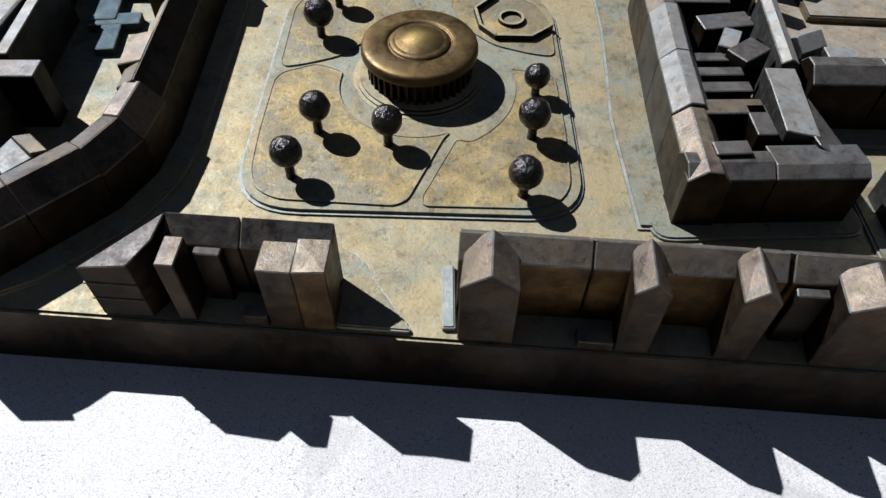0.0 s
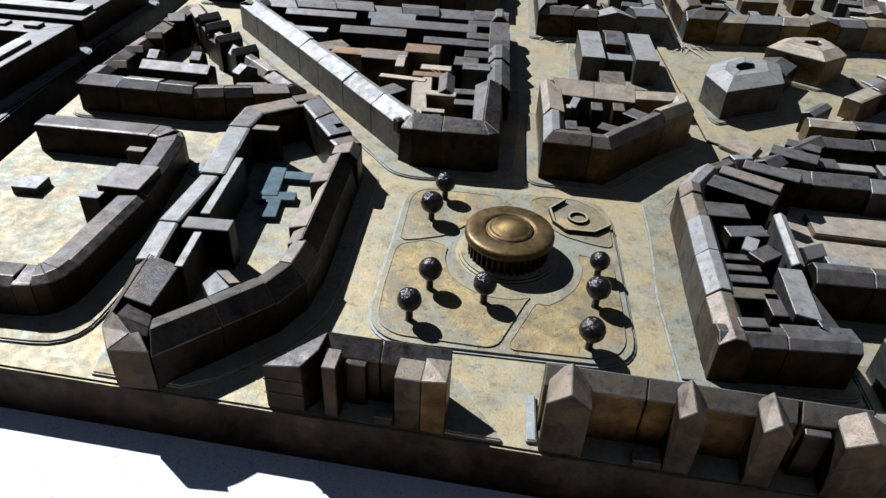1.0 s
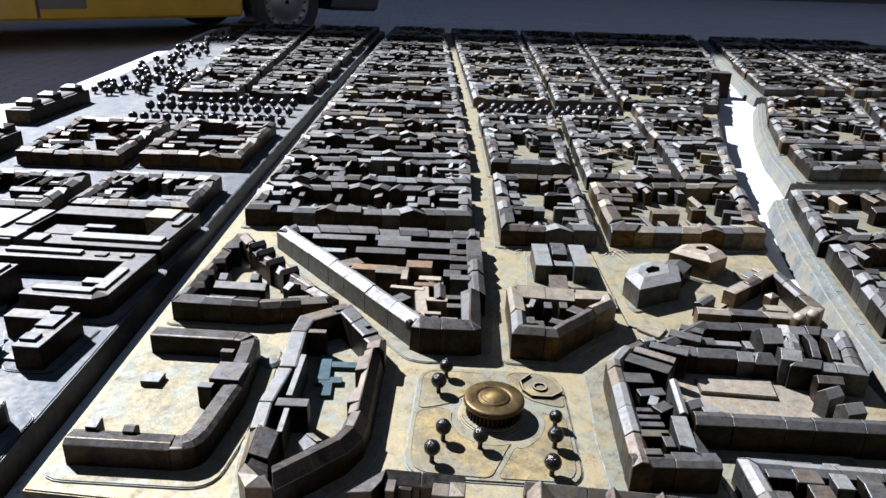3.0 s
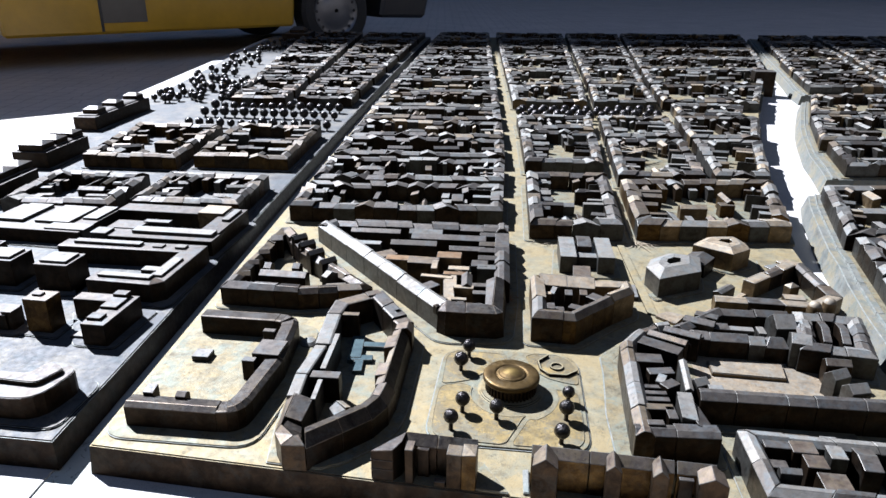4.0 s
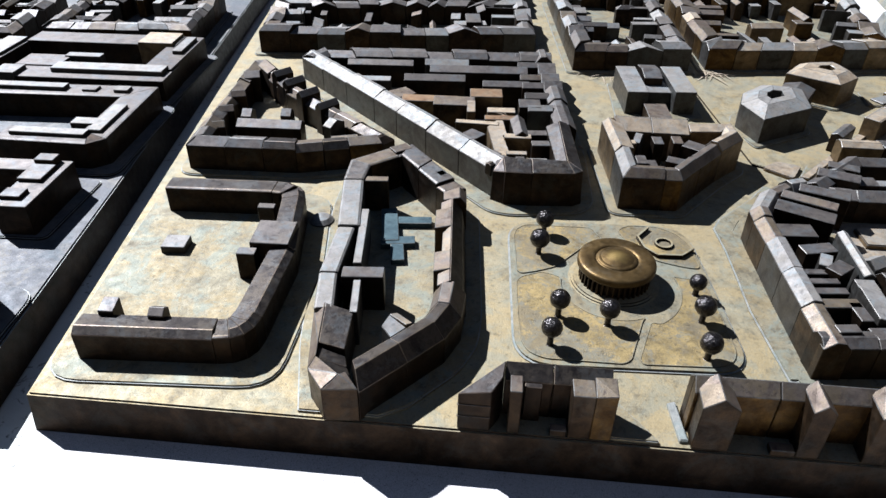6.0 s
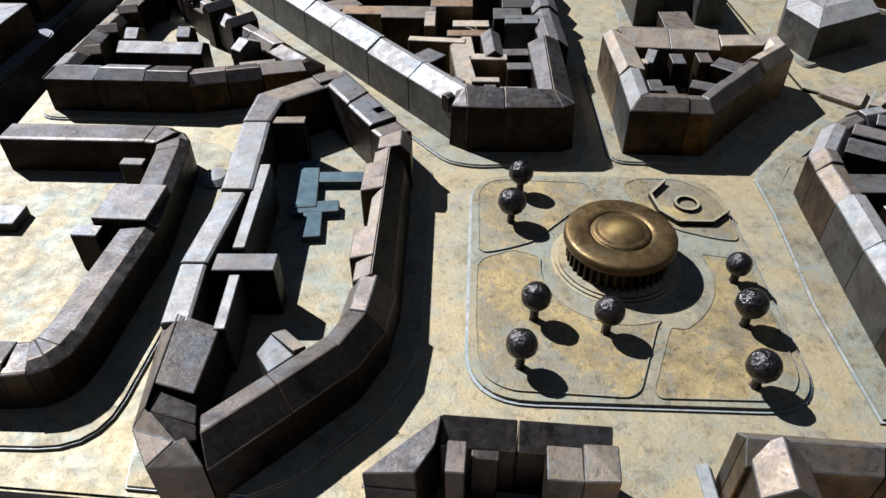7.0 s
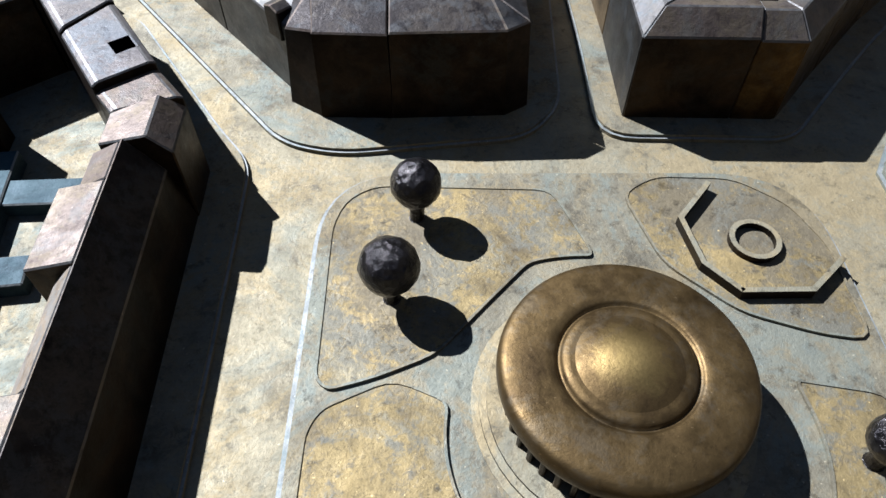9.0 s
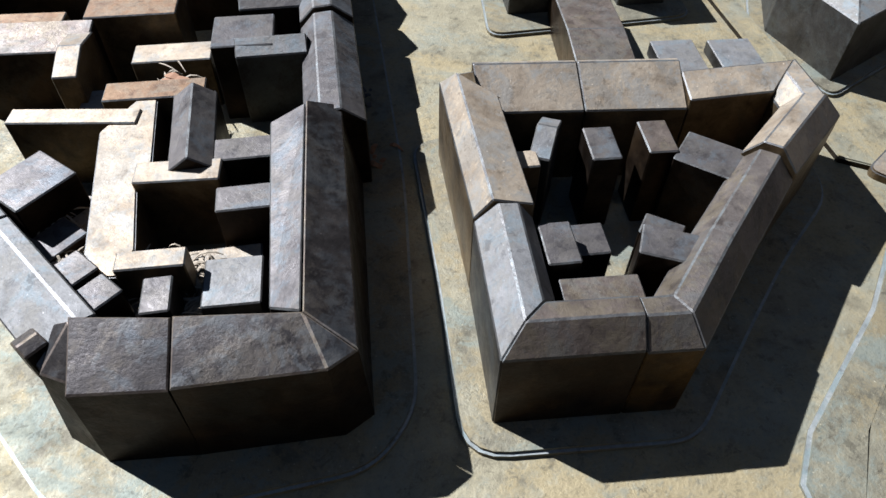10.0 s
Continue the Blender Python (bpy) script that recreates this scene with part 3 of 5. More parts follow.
def ball_tree(x, y, r, z, detail=3, group="trees on the square", rng=random.Random(7)):
    tree = thing("tree", x, y, 0.0, "miniature tree of dark bronze, a dented ball on a stem", "tree", group)
    part("stem", lathe(x, y, [(0.0042, 0.0), (0.0038, 0.0028), (0.0026, 0.0040), (0.0024, z), (0.0, z)], 14), BRONZE_BLACK, tree)
    bm = bmesh.new()
    bmesh.ops.create_icosphere(bm, subdivisions=detail, radius=r)
    for v in bm.verts:
        v.co *= 1 + 0.05 * noise.noise(v.co * 220 + Vector((x, y, z)) * 90) + 0.035 * noise.noise(v.co * 620 + Vector((x, y, z)) * 70)
    bmesh.ops.translate(bm, vec=(x, y, z), verts=bm.verts)
    smooth(part("crown", bm, BRONZE_BLACK, tree))
    return tree


for x, y, r, z in ((-0.062, 0.0245, 0.0083, 0.0215), (-0.0485, 0.058, 0.0084, 0.0215), (-0.0108, 0.0445, 0.0083, 0.0208), (-0.0478, 0.147, 0.0092, 0.0205),
                   (-0.0365, 0.1795, 0.0085, 0.0205), (0.0755, 0.0785, 0.0073, 0.0175), (0.0675, 0.0435, 0.0087, 0.0205), (0.0555, 0.0012, 0.0087, 0.0200)):
    ball_tree(x, y, r, z)


# ---- the blocks of houses round the square ----
DARK, BROWN, OCHRE, PALE, SHADED = BRONZE_DARK, BRONZE_BROWN, BRONZE_OCHRE, BRONZE_PALE, BRONZE_SHADED


def block(pts, label, grow=0.014, r=0.02, h=0.0027, pav=True):
    x, y = centre(pts)
    ob = thing("city_block", x, y, 0.0, label, "model building", "blocks of the city model")
    if pav:
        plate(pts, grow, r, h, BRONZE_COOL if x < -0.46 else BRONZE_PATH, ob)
    return ob


def bits(parent, rows, name="house"):
    """Single houses inside a block: x, y, length, width, height, turn, roof, rise, material."""
    for x, y, lx, ly, h, turn, roof, rise, mat in rows:
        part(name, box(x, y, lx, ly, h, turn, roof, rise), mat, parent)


# the curved block beside the square
pts = [(-0.238, -0.031), (-0.208, -0.040), (-0.174, -0.013), (-0.146, 0.010), (-0.131, 0.034), (-0.1245, 0.063), (-0.111, 0.190), (-0.109, 0.212), (-0.119, 0.228),
       (-0.158, 0.303), (-0.180, 0.299), (-0.222, 0.273), (-0.228, 0.233), (-0.230, 0.150), (-0.242, 0.085), (-0.243, 0.040)]
curved = block(pts, "curved perimeter block of dark bronze houses around a deep courtyard", 0.014, 0.012)
inn = offset(pts, 0.026)
styles = ["shed", "mansard", "mansard", "mansard", "mansard", "outward", "shed", "flat", "flat", "flat", "flat", "flat", "flat", "flat", "flat", "inward"]
heights = [0.034, 0.027, 0.027, 0.026, 0.0265, 0.031, 0.033, 0.034, 0.037, 0.036, 0.036, 0.036, 0.035, 0.034, 0.033, 0.034]
# the outer slopes' shade is put into their darkest tone
tones = [SHADED, SHADED, SHADED, SHADED, BROWN, BROWN, BROWN, BROWN, DARK, DARK, BROWN, DARK, PALE, PALE, PALE, BROWN]
for k in range(len(pts)):
    if k in (0, 5, 15):
        continue
    j = (k + 1) % len(pts)
    w0, w1 = [{12: 0.020, 13: 0.0155, 14: 0.0150}.get(q, 0.026 if q < 6 or q == 15 else 0.022) for q in (k, k if k in (12, 13, 14, 15) else j)]
    a, b = pts[k], pts[j]
    ia, ib = lerp(a, inn[k], w0 / 0.026), lerp(b, inn[j], w1 / 0.026)
    m = 3 if k == 5 else 2 if k in (8, 12) else 1
    for q in range(m):
        t0, t1 = q / m, (q + 1) / m - 0.004
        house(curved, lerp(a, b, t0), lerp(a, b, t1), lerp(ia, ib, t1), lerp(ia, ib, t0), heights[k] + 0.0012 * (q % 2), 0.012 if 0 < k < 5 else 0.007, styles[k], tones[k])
mass(curved, [(-0.1270, 0.0625), (-0.1150, 0.190), (-0.1245, 0.191), (-0.1375, 0.064)], (0.026, 0.026, 0.040, 0.040), SHADED, foot=[(-0.1235, 0.0620), (-0.1110, 0.190), (-0.1245, 0.191), (-0.1375, 0.064)])
for y0, y1, deep, z0, z1, mat in ((0.064, 0.080, 0.010, 0.0395, 0.034, BROWN), (0.0805, 0.107, 0.0135, 0.0395, 0.0365, BROWN), (0.1075, 0.1435, 0.0075, 0.0395, 0.032, OCHRE),
                                 (0.144, 0.174, 0.0145, 0.0395, 0.0365, BROWN), (0.1745, 0.190, 0.010, 0.0395, 0.0345, BROWN)):
    xa, xb = -0.1379 + (y0 - 0.064) * 0.1024, -0.1379 + (y1 - 0.064) * 0.1024
    mass(curved, [(xa, y0), (xb, y1), (xb - deep, y1 + 0.001), (xa - deep, y0 + 0.001)], (z0, z0, z1, z1), mat)
mass(curved, [(-0.2365, 0.0018), (-0.2180, -0.0045), (-0.2130, 0.036), (-0.2340, 0.0455)], (0.0368, 0.0350, 0.0350, 0.0368), SHADED)
mass(curved, [(-0.2435, 0.0460), (-0.2435, -0.0180), (-0.2376, -0.0120), (-0.2370, 0.0015), (-0.2345, 0.0460)], (0.0305, 0.0305, 0.0372, 0.0372, 0.0372), BROWN)
mass(curved, [(-0.2435, -0.0184), (-0.2330, -0.0385), (-0.2212, -0.0310), (-0.2376, -0.0123)], (0.0305, 0.0305, 0.0372, 0.0372), BROWN)
mass(curved, [(-0.2327, -0.0388), (-0.2083, -0.0405), (-0.2165, -0.0290), (-0.2210, -0.0312)], (0.0305, 0.0310, 0.0372, 0.0372), BROWN)
mass(curved, [(-0.2370, -0.0120), (-0.2165, -0.0165), (-0.2180, -0.0050), (-0.2366, 0.0012)], (0.0345, 0.0290, 0.0290, 0.0330), SHADED)
mass(curved, [(-0.2210, -0.0306), (-0.2140, -0.0270), (-0.2165, -0.0170), (-0.2368, -0.0125)], (0.0355, 0.0310, 0.0285, 0.0350), SHADED)
# white sunlit roof: its brightness is put into the pale bronze
mass(curved, [(-0.1920, 0.0143), (-0.1856, 0.0035), (-0.1740, 0.0124), (-0.1860, 0.0255)], (0.0385, 0.0365, 0.0375, 0.0395), PALE)
mass(curved, [(-0.1859, 0.0258), (-0.1738, 0.0128), (-0.1690, 0.0185), (-0.1800, 0.0310)], (0.0400, 0.0400, 0.0365, 0.0365), OCHRE)
bits(curved, [(-0.2065, 0.083, 0.034, 0.014, 0.037, -5, "flat", 0, DARK),
              (-0.2085, 0.136, 0.007, 0.084, 0.038, -4, "flat", 0, PALE), (-0.2120, 0.054, 0.006, 0.040, 0.036, -3, "flat", 0, PALE), (-0.199, 0.236, 0.030, 0.009, 0.037, -4, "flat", 0, BROWN),
              (-0.178, 0.153, 0.012, 0.030, 0.008, 0, "flat", 0, BRONZE_TEAL), (-0.177, 0.169, 0.032, 0.012, 0.0085, 0, "flat", 0, BRONZE_TEAL), (-0.184, 0.196, 0.016, 0.056, 0.0095, 0, "flat", 0, BRONZE_TEAL),
              (-0.163, 0.203, 0.040, 0.012, 0.0085, -4, "flat", 0, BRONZE_TEAL), (-0.131, 0.238, 0.009, 0.009, 0.0405, 30, "flat", 0, DARK), (-0.170, 0.292, 0.020, 0.014, 0.042, 28, "flat", 0, BROWN)])

# the block with the wide open yard
pts = rounded([(-0.420, 0.031), (-0.288, 0.016), (-0.266, 0.130), (-0.264, 0.246), (-0.400, 0.263)], [0, 0.028, 0, 0.03, 0], 4, False)
yard = block([(-0.420, 0.031), (-0.288, 0.016), (-0.266, 0.130), (-0.264, 0.246), (-0.400, 0.263)], "horseshoe block of dark bronze around a bright paved yard", 0.022, 0.03)
row_of_houses(yard, pts, 0.022, 0.027, 0.004, ["shed", "flat"], [SHADED], False, 0.09, 0.0006)
bits(yard, [(-0.381, 0.176, 0.022, 0.020, 0.010, -6, "flat", 0, PALE), (-0.286, 0.150, 0.034, 0.036, 0.034, -8, "flat", 0, DARK), (-0.307, 0.128, 0.016, 0.010, 0.030, -8, "flat", 0, DARK),
            (-0.300, 0.205, 0.016, 0.008, 0.028, -8, "flat", 0, DARK), (-0.398, 0.055, 0.012, 0.014, 0.034, -8, "shed", 0.003, DARK), (-0.360, 0.047, 0.012, 0.012, 0.033, -8, "gable", 0.004, DARK)])
part("kiosk", lathe(-0.251, 0.215, [(0.012, 0.0), (0.012, 0.004), (0.008, 0.0075), (0.0, 0.009)], 20), PALE, yard)

# the sharp triangle behind it
pts = [(-0.402, 0.330), (-0.283, 0.313), (-0.190, 0.326), (-0.176, 0.340), (-0.292, 0.485), (-0.345, 0.585), (-0.368, 0.580), (-0.392, 0.420)]
tri = block(pts, "pointed triangular block of dark bronze houses with stepped gables", 0.012, 0.02)
ends = row_of_houses(tri, pts, 0.021, 0.029, 0.007, ["mansard", "shed", "gable"], [DARK, SHADED, BROWN, BRONZE_UMBER], True, 0.035, 0.0025, random.Random(5))
bits(tri, [(-0.318, 0.382, 0.075, 0.022, 0.030, -8, "gable", 0.006, DARK), (-0.345, 0.400, 0.012, 0.020, 0.036, -8, "gable", 0.006, DARK), (-0.300, 0.398, 0.012, 0.018, 0.036, -8, "gable", 0.006, DARK),
           (-0.245, 0.372, 0.012, 0.024, 0.034, -40, "gable", 0.006, PALE), (-0.232, 0.345, 0.030, 0.013, 0.028, 8, "gable", 0.004, OCHRE), (-0.255, 0.420, 0.028, 0.012, 0.036, 40, "gable", 0.006, DARK),
           (-0.280, 0.452, 0.028, 0.012, 0.038, 40, "gable", 0.006, DARK), (-0.300, 0.485, 0.028, 0.012, 0.040, 40, "gable", 0.006, DARK), (-0.318, 0.515, 0.026, 0.012, 0.040, 40, "gable", 0.006, DARK),
           (-0.378, 0.380, 0.018, 0.012, 0.030, 10, "gable", 0.006, BROWN), (-0.374, 0.420, 0.018, 0.012, 0.032, 10, "gable", 0.006, BROWN), (-0.366, 0.460, 0.018, 0.012, 0.034, 10, "gable", 0.006, BROWN),
           (-0.358, 0.52, 0.02, 0.02, 0.036, 10, "gable", 0.006, DARK)])

# the long wedge-shaped block
pts = [(-0.075, 0.236), (-0.060, 0.230), (0.004, 0.230), (0.014, 0.240), (0.030, 0.340), (0.050, 0.590), (-0.274, 0.625), (-0.300, 0.592)]
wedge = block(pts, "long wedge-shaped block with bright sloping roofs and ochre yards", 0.014, 0.02)
rng = random.Random(11)
# pale bronze puts the sun on these west slopes into the colour
row_of_houses(wedge, [pts[7], (-0.0775, 0.252)], 0.020, 0.037, 0.005, ["outward"], [PALE], False, 0.056, 0.0016, rng)
# front and east slopes: shade painted in by the darkest bronze
mass(wedge, [(-0.0672, 0.2380), (-0.0408, 0.2335), (-0.0388, 0.2535), (-0.0665, 0.2600)], (0.0398, 0.0398, 0.0458, 0.0458), SHADED, foot=[(-0.068, 0.2365), (-0.0405, 0.2325), (-0.0385, 0.2555), (-0.068, 0.262)])
mass(wedge, [(-0.0402, 0.2335), (0.0015, 0.2300), (0.0105, 0.2345), (-0.0030, 0.2470), (-0.0382, 0.2535)], (0.0404, 0.0404, 0.0404, 0.0462, 0.0462), SHADED, foot=[(-0.0405, 0.2325), (0.003, 0.229), (0.013, 0.234), (-0.003, 0.247), (-0.0382, 0.2555)])
mass(wedge, [(0.0107, 0.2348), (0.0215, 0.345), (0.0085, 0.3430), (-0.0028, 0.2470)], (0.0404, 0.0404, 0.0462, 0.0462), SHADED, foot=[(0.013, 0.234), (0.027, 0.345), (0.0085, 0.343), (-0.0028, 0.247)])
mass(wedge, [(-0.0034, 0.2475), (0.0080, 0.3420), (-0.0058, 0.3400), (-0.0125, 0.2545)], (0.0458, 0.0458, 0.0405, 0.0405), DARK)
mass(wedge, [(-0.0775, 0.2510), (-0.0668, 0.2430), (-0.0668, 0.2600), (-0.0735, 0.2640)], (0.034, 0.037, 0.044, 0.039), SHADED, foot=[(-0.080, 0.247), (-0.068, 0.2365), (-0.0668, 0.262), (-0.0735, 0.264)])
ends = row_of_houses(wedge, pts[4:6], 0.024, 0.035, 0.008, ["mansard", "cross"], [DARK, DARK, PALE], False, 0.034, 0.002, rng)
row_of_houses(wedge, pts[5:8], 0.030, 0.034, 0.006, ["gable", "mansard"], [DARK], False, 0.045, 0.002, rng)
for (x, y), (dx, dy), w in ends[1:]:
    part("house", box(x + dx * 0.012, y + dy * 0.012, 0.030, 0.014, 0.034 + rng.uniform(-0.003, 0.003), math.degrees(math.atan2(dy, dx)), "gable", 0.005), rng.choice([DARK, DARK, BROWN, PALE]), wedge)
part("yard", prism([(-0.102, 0.338), (-0.067, 0.270), (-0.018, 0.260), (-0.015, 0.300), (-0.054, 0.302), (-0.076, 0.338)], 0, 0.020, 0.0005), OCHRE, wedge)
part("deck", prism([(-0.070, 0.358), (-0.056, 0.377), (-0.049, 0.376), (-0.050, 0.336), (-0.055, 0.334), (-0.054, 0.294), (-0.058, 0.283), (-0.064, 0.284), (-0.070, 0.296)], 0, 0.033, 0.0006), OCHRE, wedge, "worn ochre bronze deck")
bits(wedge, [(-0.040, 0.3255, 0.030, 0.011, 0.0365, -8, "flat", 0, OCHRE), (-0.048, 0.2855, 0.022, 0.008, 0.0365, -6, "flat", 0, OCHRE), (-0.0345, 0.348, 0.0165, 0.046, 0.036, -2, "flat", 0, DARK), (-0.0345, 0.3475, 0.045, 0.0165, 0.036, 87, "gable", 0.006, DARK),
             (-0.0165, 0.3335, 0.022, 0.012, 0.036, -4, "flat", 0, DARK), (-0.0165, 0.3075, 0.022, 0.012, 0.036, -4, "flat", 0, DARK), (-0.0245, 0.278, 0.019, 0.020, 0.028, -6, "flat", 0, PALE),
             (-0.0905, 0.3325, 0.024, 0.021, 0.036, 42, "flat", 0, DARK), (-0.086, 0.312, 0.022, 0.014, 0.024, 42, "flat", 0, DARK), (-0.0735, 0.2855, 0.016, 0.012, 0.036, 38, "flat", 0, DARK), (-0.0650, 0.2745, 0.015, 0.011, 0.036, 38, "flat", 0, DARK),
             (-0.0460, 0.271, 0.009, 0.014, 0.036, -4, "flat", 0, DARK), (-0.080, 0.369, 0.050, 0.009, 0.034, -12, "flat", 0, OCHRE), (-0.050, 0.380, 0.040, 0.012, 0.034, -6, "flat", 0, BRONZE_RUST), (-0.068, 0.390, 0.030, 0.016, 0.024, -6, "flat", 0, PALE),
             (-0.0125, 0.406, 0.026, 0.024, 0.040, -6, "flat", 0, DARK), (-0.102, 0.424, 0.050, 0.020, 0.036, -8, "shed", 0.003, BROWN), (-0.083, 0.408, 0.010, 0.034, 0.037, -6, "gable", 0.004, OCHRE),
             (-0.060, 0.445, 0.040, 0.026, 0.038, -6, "flat", 0, BRONZE_RUST), (-0.130, 0.455, 0.070, 0.020, 0.028, -8, "flat", 0, BRONZE_RUST), (-0.045, 0.415, 0.034, 0.014, 0.028, -6, "flat", 0, OCHRE),
             (-0.030, 0.480, 0.060, 0.016, 0.034, -6, "gable", 0.005, DARK), (-0.120, 0.505, 0.080, 0.018, 0.034, -6, "gable", 0.006, DARK), (-0.060, 0.525, 0.130, 0.022, 0.037, -6, "gable", 0.006, DARK),
             (-0.200, 0.520, 0.045, 0.016, 0.030, -6, "flat", 0, PALE), (-0.190, 0.565, 0.090, 0.018, 0.034, -6, "gable", 0.005, DARK), (-0.165, 0.480, 0.03, 0.026, 0.026, 30, "flat", 0, BROWN), (-0.100, 0.555, 0.06, 0.018, 0.036, -6, "gable", 0.006, PALE)])
part("turret", box(-0.0795, 0.2590, 0.0070, 0.0085, 0.0385, 38, "gable", 0.0015, z0=0.026), SHADED, wedge)

# the small five-sided block
pts = [(0.0485, 0.2225), (0.090, 0.2165), (0.107, 0.214), (0.136, 0.241), (0.171, 0.272), (0.206, 0.298), (0.209, 0.334), (0.155, 0.337), (0.074, 0.352), (0.061, 0.351), (0.055, 0.276)]
five = block(pts, "five-sided block of dark bronze houses with a narrow courtyard", 0.011, 0.015)
inn = offset(pts, 0.020)
# the last, left slope is pale: sunlight held in its colour
spec = [("mansard", 0.036, BROWN), ("mansard", 0.035, BRONZE_UMBER), ("mansard", 0.035, BRONZE_UMBER), ("mansard", 0.034, BRONZE_UMBER), ("mansard", 0.037, OCHRE), ("mansard", 0.036, OCHRE), ("shed", 0.034, OCHRE), ("inward", 0.036, OCHRE), ("shed", 0.036, OCHRE), ("shed", 0.037, OCHRE), ("mansard", 0.036, PALE)]
for k, (style, h, mat) in enumerate(spec):
    j = (k + 1) % len(pts)
    m = 2 if k == 7 else 1
    for q in range(m):
        t0, t1 = q / m, (q + 1) / m - 0.004
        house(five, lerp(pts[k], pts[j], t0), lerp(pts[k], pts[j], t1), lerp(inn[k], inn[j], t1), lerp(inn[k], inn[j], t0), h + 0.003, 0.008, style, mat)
bits(five, [(0.093, 0.313, 0.008, 0.024, 0.037, -30, "gable", 0.006, PALE), (0.112, 0.305, 0.011, 0.018, 0.038, -8, "flat", 0, DARK), (0.133, 0.303, 0.011, 0.018, 0.039, -8, "flat", 0, BROWN), (0.148, 0.290, 0.022, 0.018, 0.038, -45, "flat", 0, DARK),
            (0.113, 0.250, 0.020, 0.013, 0.042, -30, "flat", 0, DARK), (0.119, 0.265, 0.014, 0.010, 0.032, -40, "flat", 0, DARK), (0.080, 0.262, 0.011, 0.018, 0.038, -6, "flat", 0, DARK), (0.092, 0.268, 0.016, 0.014, 0.030, -6, "flat", 0, DARK),
            (0.088, 0.243, 0.026, 0.012, 0.034, -8, "flat", 0, BROWN), (0.079, 0.303, 0.015, 0.009, 0.038, -6, "flat", 0, OCHRE)])

# the two rows at the front edge
front = block([(-0.145, -0.052), (-0.037, -0.069), (-0.032, -0.040), (-0.107, -0.030)], "front row of bronze houses with open backs at the plate's edge", pav=False)


def at_front(x, d):
    """A point d behind the plate's front edge."""
    return (x + 0.171 * d, front_y(x) + 0.985 * d)


def front_mass(parent, x0, x1, d0, d1, tops, mat):
    mass(parent, [at_front(x0, d0), at_front(x1, d0), at_front(x1, d1), at_front(x0, d1)], tops, mat)


# barely lit roofs, their shade held in the colour
front_mass(front, -0.112, -0.0800, 0.0180, 0.0285, (0.033, 0.033, 0.0415, 0.0415), SHADED)
front_mass(front, -0.0795, -0.0405, 0.0180, 0.0285, (0.033, 0.033, 0.0415, 0.0415), SHADED)
mass(front, [at_front(-0.1425, 0.0015), at_front(-0.1205, 0.0015), at_front(-0.1135, 0.014), at_front(-0.112, 0.0285)], (0.034, 0.0375, 0.0400, 0.0415), SHADED)
for z in (0.0125, 0.0235):
    mass(front, [at_front(-0.1428, 0.0008), at_front(-0.1202, 0.0008), at_front(-0.1202, 0.0030), at_front(-0.1428, 0.0030)], (z + 0.0009,) * 4, BROWN, "ledge", z, 0.0003)
front_mass(front, -0.1085, -0.1005, 0.0015, 0.0165, (0.040, 0.040, 0.0405, 0.0405), BROWN)
front_mass(front, -0.0985, -0.0870, 0.0135, 0.0178, (0.033, 0.033, 0.033, 0.033), SHADED)
front_mass(front, -0.0680, -0.0535, 0.0015, 0.0175, (0.0405, 0.0405, 0.0405, 0.0405), BROWN)
front_mass(front, -0.0535, -0.0395, 0.0015, 0.0178, (0.0405, 0.0425, 0.0435, 0.0430), BRONZE_UMBER)
front_mass(front, -0.0800, -0.0690, 0.0015, 0.0080, (0.006, 0.006, 0.006, 0.006), BROWN)
part("pavement", prism(rounded([(-0.050, -0.030), (-0.030, -0.025), (-0.0235, -0.040), (-0.013, -0.060), (-0.006, -0.074), (-0.040, -0.068)], [0.003, 0.010, 0.010, 0.008, 0.003, 0.003], 5), -0.001, 0.0028, 0.0009), BRONZE_PATH, front)
fronts = block([(0.013, -0.078), (0.192, -0.109), (0.197, -0.074), (0.018, -0.046)], "front row of gabled bronze houses at the plate's edge", pav=False)
for x0, x1 in ((0.0115, 0.0655), (0.0662, 0.1430), (0.1450, 0.1805)):
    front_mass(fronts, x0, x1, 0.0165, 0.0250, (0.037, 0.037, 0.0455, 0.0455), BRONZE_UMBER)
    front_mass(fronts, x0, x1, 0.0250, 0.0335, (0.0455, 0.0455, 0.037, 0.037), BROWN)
for x0, x1, d1, eave, top in ((0.0130, 0.0370, 0.0250, 0.0390, 0.0480), (0.0800, 0.0945, 0.0245, 0.0425, 0.0495), (0.1215, 0.1360, 0.0240, 0.0420, 0.0495), (0.1615, 0.1880, 0.0220, 0.0400, 0.0470)):
    xm = (x0 + x1) / 2
    a, b, c, d, e, f = at_front(x0, 0.0012), at_front(x1, 0.0012), at_front(x1 - 0.001, d1), at_front(x0 + 0.001, d1), at_front(xm, 0.0012), at_front(xm, d1)
    verts = [(*p, z) for z in (0.0, eave) for p in (a, b, c, d)] + [(*e, top), (*f, top + 0.0005)]
    part("house", solid(verts, [(3, 2, 1, 0), (0, 1, 5, 8, 4), (2, 3, 7, 9, 6), (1, 2, 6, 5), (3, 0, 4, 7), (4, 8, 9, 7), (5, 6, 9, 8)], 0.0005), BROWN, fronts)
front_mass(fronts, 0.0640, 0.0795, 0.0012, 0.0090, (0.005, 0.005, 0.005, 0.005), BROWN)
front_mass(fronts, 0.1470, 0.1600, 0.0120, 0.0160, (0.034, 0.034, 0.035, 0.035), DARK)

part("pavement", prism([(0.0100, -0.0400), (0.0160, -0.0390), (0.0128, -0.0740), (0.0072, -0.0735)][::-1], -0.001, 0.0032, 0.0007), BRONZE_KERB, fronts)

